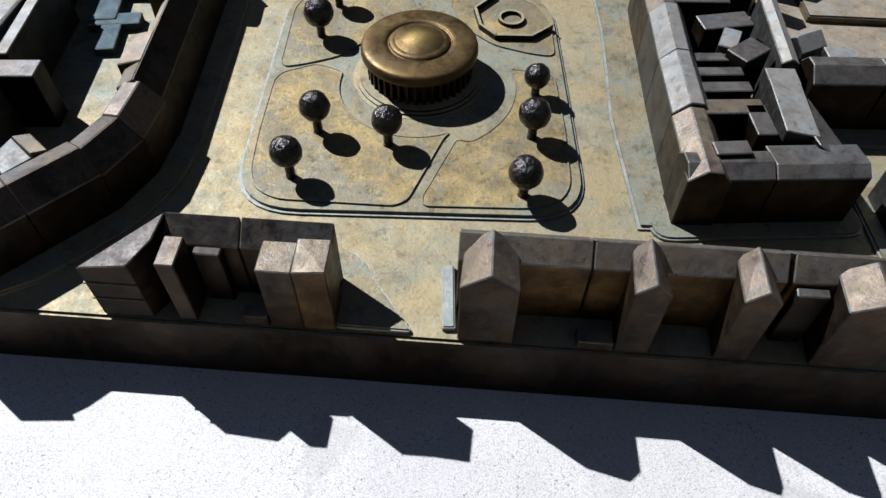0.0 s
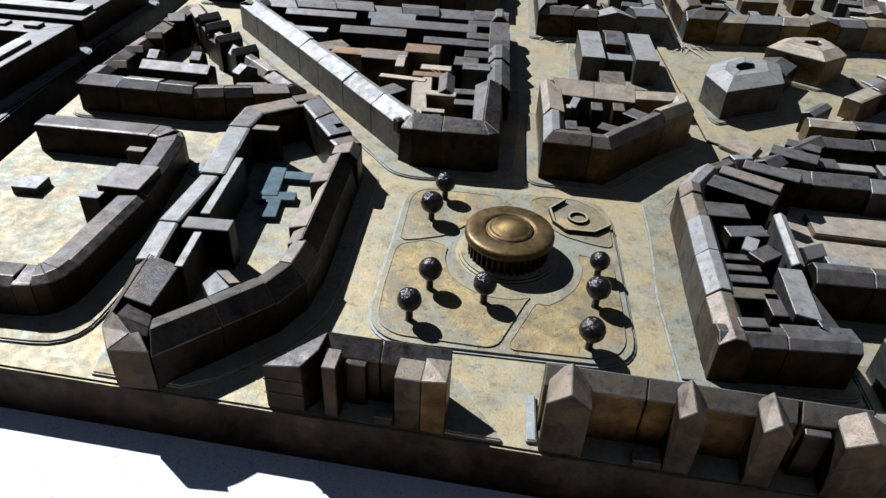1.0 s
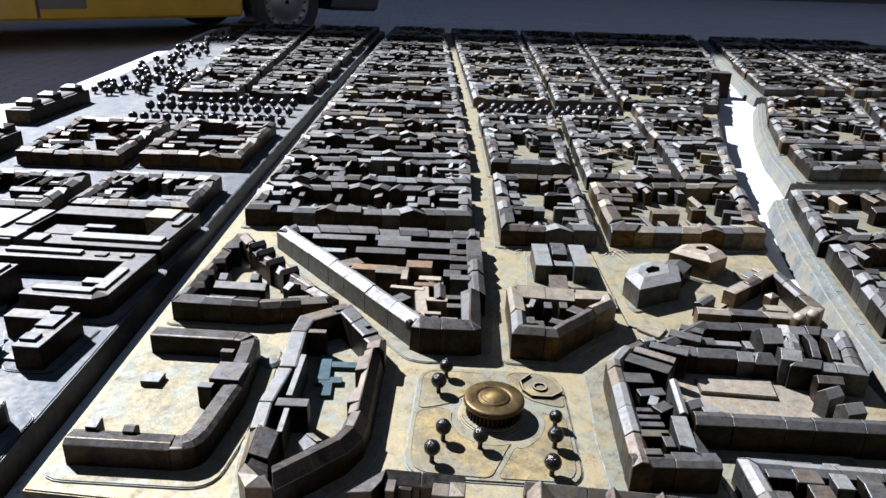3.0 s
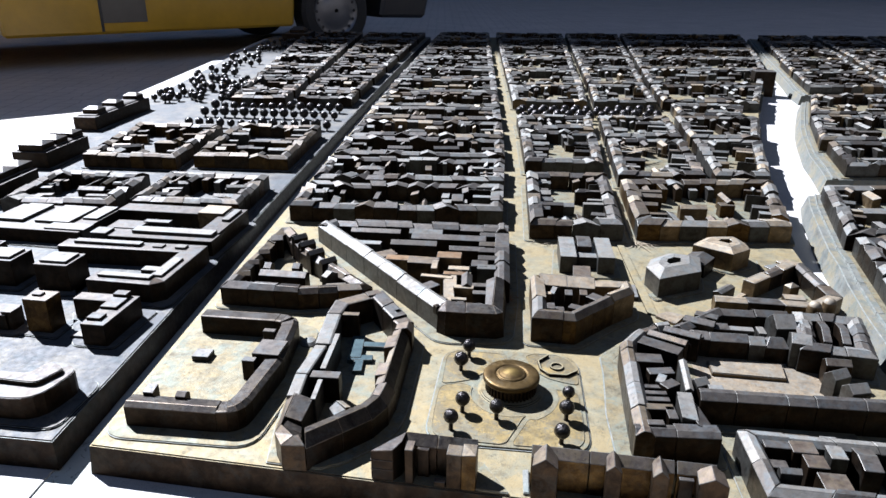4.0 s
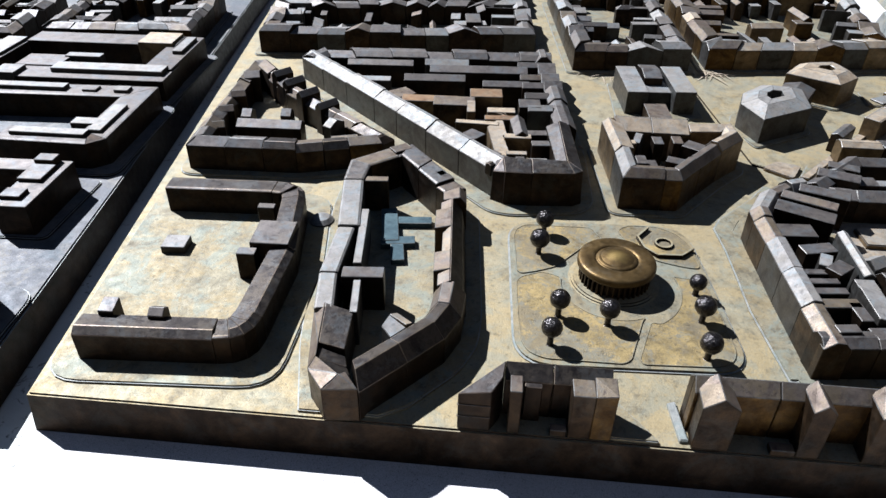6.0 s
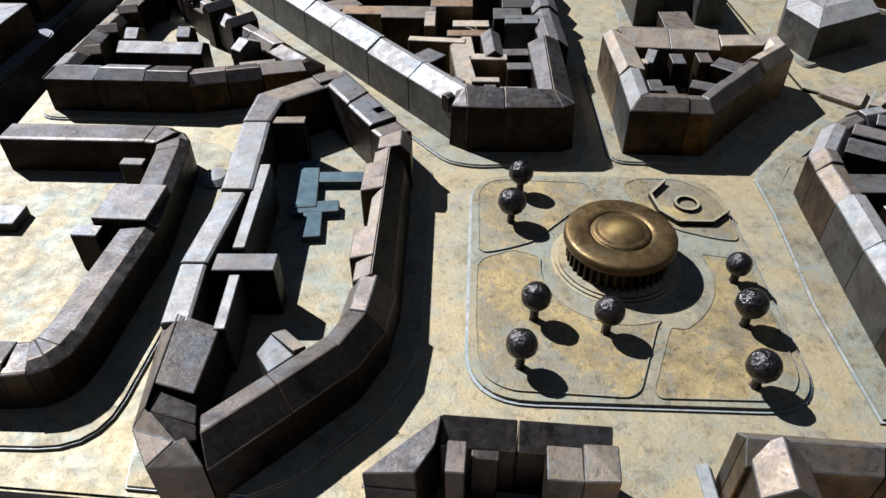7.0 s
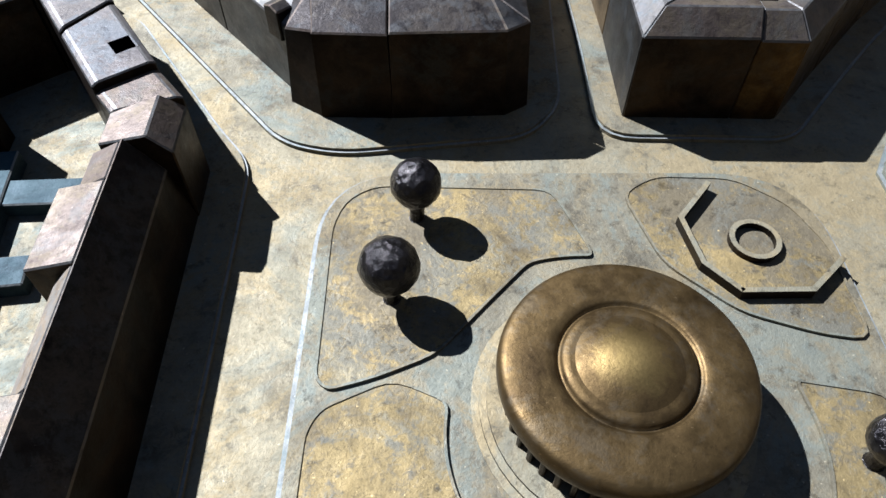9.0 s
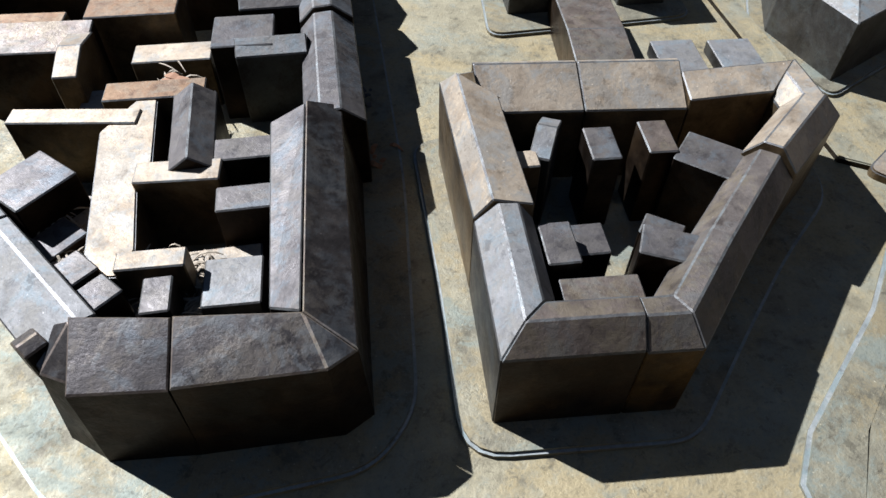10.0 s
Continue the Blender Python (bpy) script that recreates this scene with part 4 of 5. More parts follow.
# the comb-shaped block across the road
comb = block([(0.125, -0.023), (0.212, -0.028), (0.21, 0.06), (0.24, 0.20), (0.180, 0.198), (0.150, 0.160)], "tall bronze block with a comb of narrow wings", 0.010, 0.012)
row_of_houses(comb, [(0.126, -0.0235), (0.167, -0.0262)], 0.020, 0.033, 0.006, ["mansard"], [DARK], False, 0.06, 0.0004, random.Random(4))
row_of_houses(comb, [(0.1675, -0.0262), (0.212, -0.0290)], 0.021, 0.033, 0.005, ["shed"], [DARK], False, 0.06, 0.0004, random.Random(4))
mass(comb, [(0.2125, -0.0280), (0.2090, 0.036), (0.2030, 0.062), (0.1930, 0.030), (0.1930, -0.010)], (0.030, 0.030, 0.028, 0.036, 0.038), DARK)
row_of_houses(comb, [(0.225, 0.216), (0.205, 0.212), (0.180, 0.197), (0.153, 0.163), (0.1495, 0.145), (0.1445, 0.110), (0.1375, 0.066), (0.1315, 0.022), (0.1255, -0.0235)], 0.0205, 0.033, 0.0075, ["mansard"], [BROWN, PALE, BROWN], False, 0.06, 0.0012, random.Random(6))
bits(comb, [(0.160, 0.021, 0.034, 0.011, 0.038, -4, "flat", 0, BROWN), (0.172, 0.010, 0.010, 0.022, 0.038, -4, "flat", 0, DARK), (0.164, 0.040, 0.030, 0.008, 0.035, -4, "flat", 0, DARK), (0.166, 0.054, 0.028, 0.007, 0.034, -4, "flat", 0, DARK), (0.168, 0.068, 0.026, 0.007, 0.033, -4, "flat", 0, DARK),
            (0.1915, 0.017, 0.040, 0.0175, 0.037, 80, "shed", 0.003, PALE), (0.197, 0.043, 0.016, 0.014, 0.037, -8, "flat", 0, PALE), (0.187, 0.066, 0.020, 0.014, 0.038, 30, "flat", 0, DARK), (0.180, 0.076, 0.010, 0.014, 0.037, -30, "shed", 0.003, PALE),
            (0.2115, 0.085, 0.066, 0.0095, 0.037, 79, "gable", 0.003, PALE), (0.186, 0.098, 0.030, 0.014, 0.035, 4, "flat", 0, DARK), (0.178, 0.124, 0.034, 0.020, 0.037, -6, "flat", 0, DARK),
            (0.200, 0.150, 0.052, 0.020, 0.040, -36, "flat", 0, DARK), (0.216, 0.172, 0.050, 0.014, 0.038, -36, "gable", 0.004, BROWN), (0.183, 0.168, 0.018, 0.014, 0.034, 40, "flat", 0, DARK), (0.149, -0.0105, 0.017, 0.009, 0.0405, -2, "flat", 0, DARK),
            (0.240, 0.188, 0.046, 0.016, 0.037, -30, "gable", 0.004, DARK), (0.224, 0.075, 0.018, 0.016, 0.034, 20, "gable", 0.006, PALE), (0.238, 0.062, 0.016, 0.010, 0.036, -6, "flat", 0, PALE)])

# rows round the sunny yard
court = block([(0.222, 0.037), (0.37, 0.012), (0.40, 0.18), (0.25, 0.20)], "long bronze rows around a sunny yard with a low hall", 0.010, 0.01)
row_of_houses(court, [(0.214, 0.040), (0.470, 0.012)], 0.022, 0.033, 0.006, ["mansard"], [DARK], False, 0.042, 0.0005, random.Random(8))
row_of_houses(court, [(0.247, 0.172), (0.262, 0.188), (0.276, 0.184), (0.325, 0.178)], 0.024, 0.027, 0.006, ["gable"], [DARK], False, 0.05, 0.001, random.Random(9))
part("hall", prism([(0.265, 0.138), (0.352, 0.124), (0.361, 0.158), (0.269, 0.167)], 0, 0.008, 0.001), OCHRE, court, "low ochre hall")
part("yard", prism([(0.238, 0.070), (0.40, 0.052), (0.41, 0.165), (0.250, 0.185)], -0.001, 0.003, 0.0006), OCHRE, court)
bits(court, [(0.336, 0.186, 0.020, 0.026, 0.026, -8, "gable", 0.007, PALE), (0.360, 0.182, 0.030, 0.026, 0.024, -8, "hip", 0.010, DARK), (0.396, 0.098, 0.024, 0.018, 0.030, 20, "gable", 0.008, PALE), (0.402, 0.068, 0.024, 0.020, 0.030, 10, "gable", 0.008, PALE), (0.410, 0.125, 0.03, 0.016, 0.03, -8, "gable", 0.006, BROWN),
             (0.262, 0.088, 0.016, 0.010, 0.012, -8, "flat", 0, DARK), (0.300, 0.080, 0.012, 0.006, 0.010, -8, "flat", 0, PALE)])
rows = block([(0.232, 0.216), (0.40, 0.20), (0.42, 0.25), (0.30, 0.30)], "dense dark bronze rows behind the sunny yard", 0.008, 0.01)
row_of_houses(rows, [(0.405, 0.258), (0.312, 0.270), (0.236, 0.216)], 0.020, 0.031, 0.006, ["gable"], [DARK], False, 0.06, 0.001, random.Random(12))
bits(rows, [(0.384, 0.220, 0.028, 0.034, 0.034, 0, "gable", 0.014, PALE), (0.300, 0.215, 0.022, 0.018, 0.032, -8, "flat", 0, DARK), (0.326, 0.212, 0.034, 0.012, 0.030, -8, "flat", 0, PALE), (0.352, 0.208, 0.010, 0.020, 0.030, -8, "flat", 0, PALE), (0.274, 0.222, 0.040, 0.018, 0.036, -30, "gable", 0.004, DARK),
            (0.290, 0.240, 0.030, 0.014, 0.036, -30, "flat", 0, DARK), (0.258, 0.200, 0.030, 0.014, 0.030, -30, "flat", 0, DARK)])
corner = block([(0.222, -0.112), (0.44, -0.148), (0.44, -0.04), (0.232, -0.014)], "dark bronze block with flat wings near the plate corner", 0.008, 0.010)
row_of_houses(corner, [(0.440, -0.045), (0.232, -0.0135), (0.222, -0.112), (0.440, -0.148)], 0.019, 0.033, 0.0065, ["mansard"], [PALE, PALE, DARK], False, 0.044, 0.0008, random.Random(14))
bits(corner, [(0.262, -0.040, 0.026, 0.012, 0.036, -8, "flat", 0, DARK), (0.286, -0.040, 0.024, 0.030, 0.037, -8, "flat", 0, BROWN), (0.316, -0.045, 0.016, 0.036, 0.036, -8, "flat", 0, PALE), (0.254, -0.062, 0.018, 0.012, 0.030, -8, "flat", 0, DARK), (0.258, -0.078, 0.020, 0.010, 0.034, -8, "gable", 0.004, PALE),
              (0.288, -0.066, 0.020, 0.020, 0.036, -8, "flat", 0, BROWN), (0.290, -0.100, 0.026, 0.030, 0.038, -8, "flat", 0, BROWN), (0.340, -0.060, 0.018, 0.04, 0.035, -8, "gable", 0.004, DARK), (0.37, -0.08, 0.02, 0.05, 0.035, -8, "gable", 0.004, DARK), (0.40, -0.08, 0.016, 0.05, 0.036, -8, "flat", 0, DARK)])

bank_row = block([(0.372, 0.150), (0.46, 0.125), (0.50, 0.235), (0.415, 0.255)], "bronze block with a row of pale gables by the river", 0.008, 0.01)
row_of_houses(bank_row, [(0.376, 0.150), (0.462, 0.128), (0.500, 0.235), (0.412, 0.252)], 0.022, 0.034, 0.006, ["gable", "mansard"], [DARK, PALE], True, 0.03, 0.002, random.Random(15))
bits(bank_row, [(0.405, 0.200, 0.012, 0.06, 0.036, -18, "gable", 0.006, PALE), (0.428, 0.195, 0.010, 0.06, 0.036, -18, "gable", 0.006, DARK), (0.450, 0.190, 0.010, 0.06, 0.036, -18, "gable", 0.006, DARK), (0.385, 0.170, 0.024, 0.03, 0.038, -18, "gable", 0.008, PALE)])

strip = block([(0.325, 0.300), (0.468, 0.276), (0.520, 0.312), (0.520, 0.440), (0.500, 0.455)], "triangular bronze block with a thin long front", 0.008, 0.008)
row_of_houses(strip, [(0.325, 0.300), (0.468, 0.276), (0.516, 0.310), (0.520, 0.440), (0.500, 0.452), (0.395, 0.375)], 0.020, 0.027, 0.004, ["flat", "mansard"], [DARK, BROWN, OCHRE], False, 0.05, 0.001, random.Random(16))
part("wall", prism([(0.268, 0.272), (0.276, 0.268), (0.502, 0.448), (0.496, 0.456)], 0, 0.006, 0.0006), OCHRE, strip)
bits(strip, [(0.455, 0.330, 0.030, 0.018, 0.020, -10, "flat", 0, OCHRE), (0.470, 0.370, 0.018, 0.014, 0.020, 20, "point", 0.006, OCHRE), (0.358, 0.352, 0.040, 0.014, 0.022, 40, "gable", 0.003, DARK)])
for x, y in ((0.452, 0.268), (0.478, 0.278)):
    smooth(part("tower", lathe(x, y, [(0.010, 0.0), (0.010, 0.030), (0.009, 0.037), (0.006, 0.042), (0.0, 0.044)], 16), OCHRE, strip, "small round tower with a domed top"))


def faceted(pts, eave, top, inset, hole, label, mat):
    """A many-sided house with a sloping rim round a flat roof and a light well in it."""
    ob = block(pts, label, 0.008, 0.008)
    n = len(pts)
    ridge = offset(pts, inset)
    c = Vector(centre(ridge))
    well = [tuple(c + (Vector(p) - c) * hole) for p in ridge]
    verts = [(*p, 0.0) for p in pts] + [(*p, eave) for p in pts] + [(*p, top) for p in ridge] + [(*p, top) for p in well] + [(*p, 0.012) for p in well]
    faces = [[r * n + i, r * n + (i + 1) % n, (r + 1) * n + (i + 1) % n, (r + 1) * n + i] for r in range(4) for i in range(n)]
    faces += [list(range(4 * n, 5 * n)), list(range(n))[::-1]]
    part("house", solid(verts, faces, 0.0005), mat, ob)
    return ob


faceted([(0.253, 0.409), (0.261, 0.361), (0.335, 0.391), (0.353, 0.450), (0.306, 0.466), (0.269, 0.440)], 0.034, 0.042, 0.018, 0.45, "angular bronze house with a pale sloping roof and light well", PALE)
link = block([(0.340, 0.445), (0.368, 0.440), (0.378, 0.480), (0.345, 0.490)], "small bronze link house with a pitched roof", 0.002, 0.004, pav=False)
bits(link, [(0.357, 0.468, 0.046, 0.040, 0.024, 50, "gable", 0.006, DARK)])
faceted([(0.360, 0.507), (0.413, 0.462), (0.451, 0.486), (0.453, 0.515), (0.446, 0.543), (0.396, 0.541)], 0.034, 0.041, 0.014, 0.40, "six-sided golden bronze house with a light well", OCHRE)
low = block([(0.47, 0.47), (0.53, 0.46), (0.545, 0.50), (0.48, 0.51)], "low bronze terraces beside the six-sided house", 0.004, 0.004)
bits(low, [(0.495, 0.480, 0.030, 0.020, 0.005, 20, "flat", 0, PALE), (0.520, 0.490, 0.024, 0.026, 0.008, 20, "flat", 0, OCHRE)])
hall = block([(0.122, 0.448), (0.212, 0.444), (0.222, 0.545), (0.140, 0.552)], "bronze hall of two wings with a raised middle", 0.012, 0.010)
bits(hall, [(0.142, 0.498, 0.027, 0.092, 0.033, -6, "flat", 0, PALE), (0.204, 0.494, 0.027, 0.092, 0.033, -6, "flat", 0, PALE), (0.173, 0.506, 0.050, 0.070, 0.024, -6, "flat", 0, PALE), (0.174, 0.520, 0.024, 0.050, 0.034, -6, "gable", 0.004, DARK),
            (0.150, 0.400, 0.028, 0.092, 0.020, -10, "gable", 0.003, BROWN)])
terrace = block([(0.178, 0.358), (0.236, 0.352), (0.240, 0.40), (0.184, 0.405)], "low bronze terraces on the open square", 0.002, 0.003, pav=False)
bits(terrace, [(0.192, 0.382, 0.022, 0.045, 0.008, -8, "flat", 0, PALE), (0.222, 0.378, 0.022, 0.045, 0.007, -8, "flat", 0, PALE)])
road_kerb = thing("kerb_strip", 0.24, 0.44, 0.0, "raised bronze kerb strip along the diagonal road", "kerb")
part("strip", prism([(0.232, 0.31), (0.246, 0.30), (0.262, 0.58), (0.250, 0.585)], -0.001, 0.003, 0.0006), BRONZE_GROUND, road_kerb)
island = thing("traffic_island", 0.262, 0.292, 0.0, "small ochre traffic island at the junction", "traffic island")
part("kerb", prism(rounded([(0.238, 0.300), (0.262, 0.272), (0.285, 0.300), (0.262, 0.314)], 0.006), -0.001, 0.004, 0.0008), OCHRE, island)
avenue = thing("pavement_strip", 0.135, 0.08, 0.0, "raised bronze pavement between the square and the houses", "pavement")
part("strip", prism([(0.109, -0.024), (0.1245, -0.026), (0.130, 0.068), (0.144, 0.133), (0.150, 0.172), (0.165, 0.192), (0.205, 0.225), (0.236, 0.250), (0.222, 0.262), (0.196, 0.236), (0.146, 0.198), (0.134, 0.183), (0.130, 0.144), (0.123, 0.102), (0.115, 0.058)], -0.001, 0.0028, 0.0016), BRONZE_PATH, avenue)


# ---- the city beyond ----
def c_x(quad):
    return centre(quad)[0]


def far_block(quad, seed, eave=0.033, wing=0.7, mats=None, style=("mansard", "gable", "shed", "cross"), label="perimeter block of dark bronze houses with wings in the yard", fine=True, width=0.026):
    rng = random.Random(seed)
    ob = block(quad, label, 0.010, 0.012)
    mats = mats or ([DARK] * 4 + [BROWN] + [PALE] * 3 if rng.random() < 0.8 else [DARK, DARK, BROWN, OCHRE, PALE])
    # more pale bronze on the right makes up in colour for weaker sheen
    if c_x(quad) > 0.25 and mats[0] is DARK:
        mats = [DARK] * 3 + [PALE] * 5 + [BROWN, OCHRE]
    bev = 0.0005 if fine else 0.0
    ends = row_of_houses(ob, quad, width, eave, 0.007, list(style), mats, True, rng.uniform(0.036, 0.05), 0.003, rng, bev)
    c = Vector(centre(quad))
    far = c.y > 2.6 or c.x > 1.6
    crowd = bmesh.new()

    def put(bm, mat):
        """Near houses are parts of their own; far ones, too small to tell apart, are joined."""
        if not far:
            part("house", bm, mat, ob)
            return
        extra = bpy.data.meshes.new("crowd")
        bm.to_mesh(extra)
        bm.free()
        crowd.from_mesh(extra)
        bpy.data.meshes.remove(extra)

    for (x, y), (dx, dy), w in ends:
        if rng.random() < wing:
            ln = min(rng.uniform(0.018, 0.06), (c - Vector((x, y))).length * 0.8)
            put(box(x + dx * ln * 0.4, y + dy * ln * 0.4, ln, rng.uniform(0.009, 0.018), eave * rng.uniform(0.7, 1.05), math.degrees(math.atan2(dy, dx)) + rng.uniform(-5, 5),
                              rng.choice(["gable", "flat", "shed", "flat"]), 0.005, bevel=bev), rng.choice(mats + [PALE]))
    inner = offset(quad, width + 0.03)
    span = math.dist(inner[0], inner[1]) * math.dist(inner[1], inner[2])
    for k in range(int(span / 0.0070)):
        u, v = rng.uniform(0.08, 0.92), rng.uniform(0.08, 0.92)
        p = lerp(lerp(inner[0], inner[1], u), lerp(inner[3], inner[2], u), v)
        ang = math.degrees(math.atan2(quad[1][1] - quad[0][1], quad[1][0] - quad[0][0])) + rng.choice([0, 0, 90, 90, rng.uniform(-20, 20)])
        put(box(*p, rng.uniform(0.022, 0.07), rng.uniform(0.012, 0.024), eave * rng.uniform(0.55, 1.15), ang, rng.choice(["gable", "gable", "flat", "flat", "shed", "hip"]), 0.006, bevel=bev), rng.choice(mats + [DARK, OCHRE]))
    if far:
        tagged(part("yard_infill", crowd, DARK, ob), kind="stuff")
    else:
        crowd.free()
    return ob


def cell(left, right, y0, y1, tilt=-0.06):
    """A four-sided plot between two lines, its fronts tilted as the streets are."""
    a, b, c, d = left(y0), right(y0), right(y1), left(y1)
    return [(a, y0 - tilt * 0.5 * (b - a)), (b, y0 + tilt * 0.5 * (b - a)), (c, y1 + tilt * 0.5 * (c - d)), (d, y1 - tilt * 0.5 * (c - d))]


def split(left, right, k, n, gap=0.03):
    """The k-th of n columns between two lines."""
    def lo(y):
        return left(y) + (right(y) - left(y)) * k / n + (gap / 2 if k else 0)

    def hi(y):
        return left(y) + (right(y) - left(y)) * (k + 1) / n - (gap / 2 if k < n - 1 else 0)
    return lo, hi


seed = 100
col_1 = (lambda y: slit_x(y) + 0.032, lambda y: along(STREET_1, y) - 0.026)
col_2 = (lambda y: along(STREET_1, y) + 0.026, lambda y: along(STREET_2, y) - 0.014)
col_3 = (lambda y: along(STREET_2, y) + 0.014, lambda y: along(BANK_LEFT, y) - 0.006)
for y0, y1 in ((0.690, 0.86), (0.90, 1.075), (1.12, 1.30), (1.33, 1.53), (1.575, 1.76), (1.79, 2.05), (2.095, 2.40), (2.45, 2.73), (2.775, 3.15), (3.2, 3.6), (3.65, 4.05), (4.1, 4.35), (4.4, 4.68)):
    far_block(cell(*col_1, y0, y1), seed, fine=y0 < 1.6)
    seed += 1
for y0, y1 in ((0.605, 0.95), (1.05, 1.40), (1.45, 1.62), (1.90, 2.25), (2.3, 2.7), (2.75, 3.2), (3.25, 3.7), (3.75, 4.2), (4.25, 4.66)):
    far_block(cell(*col_2, y0, y1), seed, fine=y0 < 1.4)
    seed += 1
for y0, y1, n in ((0.600, 0.90, 1), (0.945, 1.30, 2), (1.34, 1.62, 2), (1.90, 2.28, 2), (2.33, 2.75, 2), (2.8, 3.2, 2), (3.25, 3.65, 2), (3.7, 4.1, 2), (4.15, 4.66, 2)):
    for k in range(n):
        lo, hi = col_3 if n == 1 else (col_3[0], lambda y: along(STREET_3, y) - 0.012) if k == 0 else (lambda y: along(STREET_3, y) + 0.012, col_3[1])
        far_block(cell(lo, hi, y0, y1, -0.03), seed, fine=y0 < 1.4, width=0.03 if n == 1 else 0.026, mats=[BRONZE_UMBER, BROWN, PALE, OCHRE] if n == 1 else None)
        seed += 1
far_block([(0.70, 1.655), (0.90, 1.65), (0.98, 1.84), (0.73, 1.85)], 61, fine=False)

# the far bank: a stepped quay and its blocks
quay = thing("quay", BANK_NEAR[1][1], BANK_NEAR[1][0], 0.0, "long pale bronze quay with a kerb along the river strip", "quay")
for line in (BANK_NEAR, BANK_MID, BANK_FAR):
    for name, near, wide, top in (("walkway", 0.017, 0.010, 0.0030), ("kerb", 0.0135, 0.003, 0.0048)):
        for (ya, xa), (yb, xb) in zip(line, line[1:]):
            part(name, prism([(xa + near, ya + 0.0004), (xa + near + wide, ya + 0.0004), (xb + near + wide, yb - 0.0004), (xb + near, yb - 0.0004)], -0.001, top, 0.0006), BRONZE_QUAY if name == "walkway" else BRONZE_KERB, quay)
BANKS = ((BANK_NEAR, ((-0.12, 0.24, 0.034), (0.27, 0.545, 0.034), (0.562, 0.865, 0.024))), (BANK_MID, ((1.045, 1.28, 0.046), (1.31, 1.66, 0.030), (1.70, 2.07, 0.030))),
         (BANK_FAR, ((2.275, 2.70, 0.036), (2.75, 3.15, 0.036), (3.2, 3.65, 0.06), (3.7, 4.12, 0.06), (4.17, 4.60, 0.06))))
for line, rows_of in BANKS:
    for y0, y1, first in rows_of:
        for k in range(5):
            off = first + k * 0.39
            bank = (lambda y, off=off, line=line: along(line, y) + off, lambda y, off=off, line=line: along(line, y) + off + 0.35)
            if y0 * 0.95 + 0.35 > off - 0.35 and bank[1](y1) < 3.5:
                far_block(cell(*bank, y0, y1, 0.0), seed, fine=y0 < 0.9 and k == 0)
                seed += 1

pier = block([(1.26, 2.42), (1.34, 2.42), (1.34, 2.50), (1.26, 2.50)], "plain dark bronze tower at the river", 0.002, 0.004, pav=False)
part("house", box(1.315, 2.47, 0.085, 0.07, 0.070, -10, "flat", z0=STONE_Z), DARK, pier)

# the left plate
l_one = block([(-0.64, 0.055), (-0.505, 0.035), (-0.497, 0.110), (-0.545, 0.122), (-0.63, 0.11)], "low bronze block with a rounded end and curved roof wall", 0.012, 0.02)
part("house", prism(rounded([(-0.680, 0.062), (-0.520, 0.036), (-0.500, 0.105), (-0.545, 0.120), (-0.555, 0.092), (-0.672, 0.110)], [0, 0.03, 0.02, 0.01, 0.01, 0], 4), 0, 0.031, 0.001), DARK, l_one)
part("roof_wall", prism(rounded([(-0.600, 0.075), (-0.530, 0.062), (-0.512, 0.095), (-0.535, 0.108), (-0.545, 0.082), (-0.598, 0.090)], 0.01, 4), 0.03, 0.037, 0.001), DARK, l_one)
tower = block([(-0.644, 0.244), (-0.606, 0.236), (-0.602, 0.270), (-0.640, 0.275)], "tall brown bronze tower with a small roof hut", 0.01, 0.004)
bits(tower, [(-0.624, 0.256, 0.036, 0.030, 0.052, -9, "flat", 0, BRONZE_UMBER), (-0.628, 0.258, 0.014, 0.010, 0.055, -9, "flat", 0, DARK)])
slabs = block([(-0.85, 0.27), (-0.66, 0.24), (-0.65, 0.28), (-0.84, 0.31)], "low dark bronze bar with a stair head", 0.008, 0.006)
bits(slabs, [(-0.76, 0.275, 0.18, 0.034, 0.026, -8, "flat", 0, DARK), (-0.672, 0.258, 0.016, 0.02, 0.030, -8, "flat", 0, DARK)])
l_two = block([(-0.600, 0.300), (-0.560, 0.215), (-0.515, 0.208), (-0.500, 0.300)], "L-shaped dark bronze block with stepped roofs", 0.010, 0.010)
bits(l_two, [(-0.528, 0.250, 0.034, 0.090, 0.034, -8, "flat", 0, DARK), (-0.566, 0.290, 0.060, 0.022, 0.034, -8, "flat", 0, DARK), (-0.530, 0.265, 0.024, 0.030, 0.038, -8, "flat", 0, DARK), (-0.536, 0.225, 0.020, 0.016, 0.038, -8, "flat", 0, DARK),
             (-0.528, 0.288, 0.020, 0.014, 0.042, -8, "flat", 0, DARK), (-0.566, 0.232, 0.024, 0.014, 0.006, -8, "flat", 0, PALE)])
l_three = block([(-0.615, 0.352), (-0.490, 0.332), (-0.470, 0.490), (-0.720, 0.525)], "dark bronze horseshoe block with raised flat roofs", 0.014, 0.02)
row_of_houses(l_three, [(-0.612, 0.352), (-0.508, 0.334), (-0.490, 0.346), (-0.470, 0.492), (-0.720, 0.522)], 0.034, 0.032, 0.002, ["flat"], [DARK], False, 0.2, 0.0004)
bits(l_three, [(-0.555, 0.362, 0.085, 0.014, 0.037, -9, "flat", 0, PALE), (-0.502, 0.395, 0.016, 0.070, 0.037, -8, "flat", 0, PALE), (-0.525, 0.390, 0.030, 0.016, 0.035, -8, "flat", 0, PALE), (-0.640, 0.498, 0.120, 0.014, 0.038, -8, "flat", 0, PALE), (-0.510, 0.480, 0.018, 0.014, 0.037, -8, "flat", 0, PALE), (-0.550, 0.486, 0.018, 0.014, 0.036, -8, "flat", 0, DARK)])
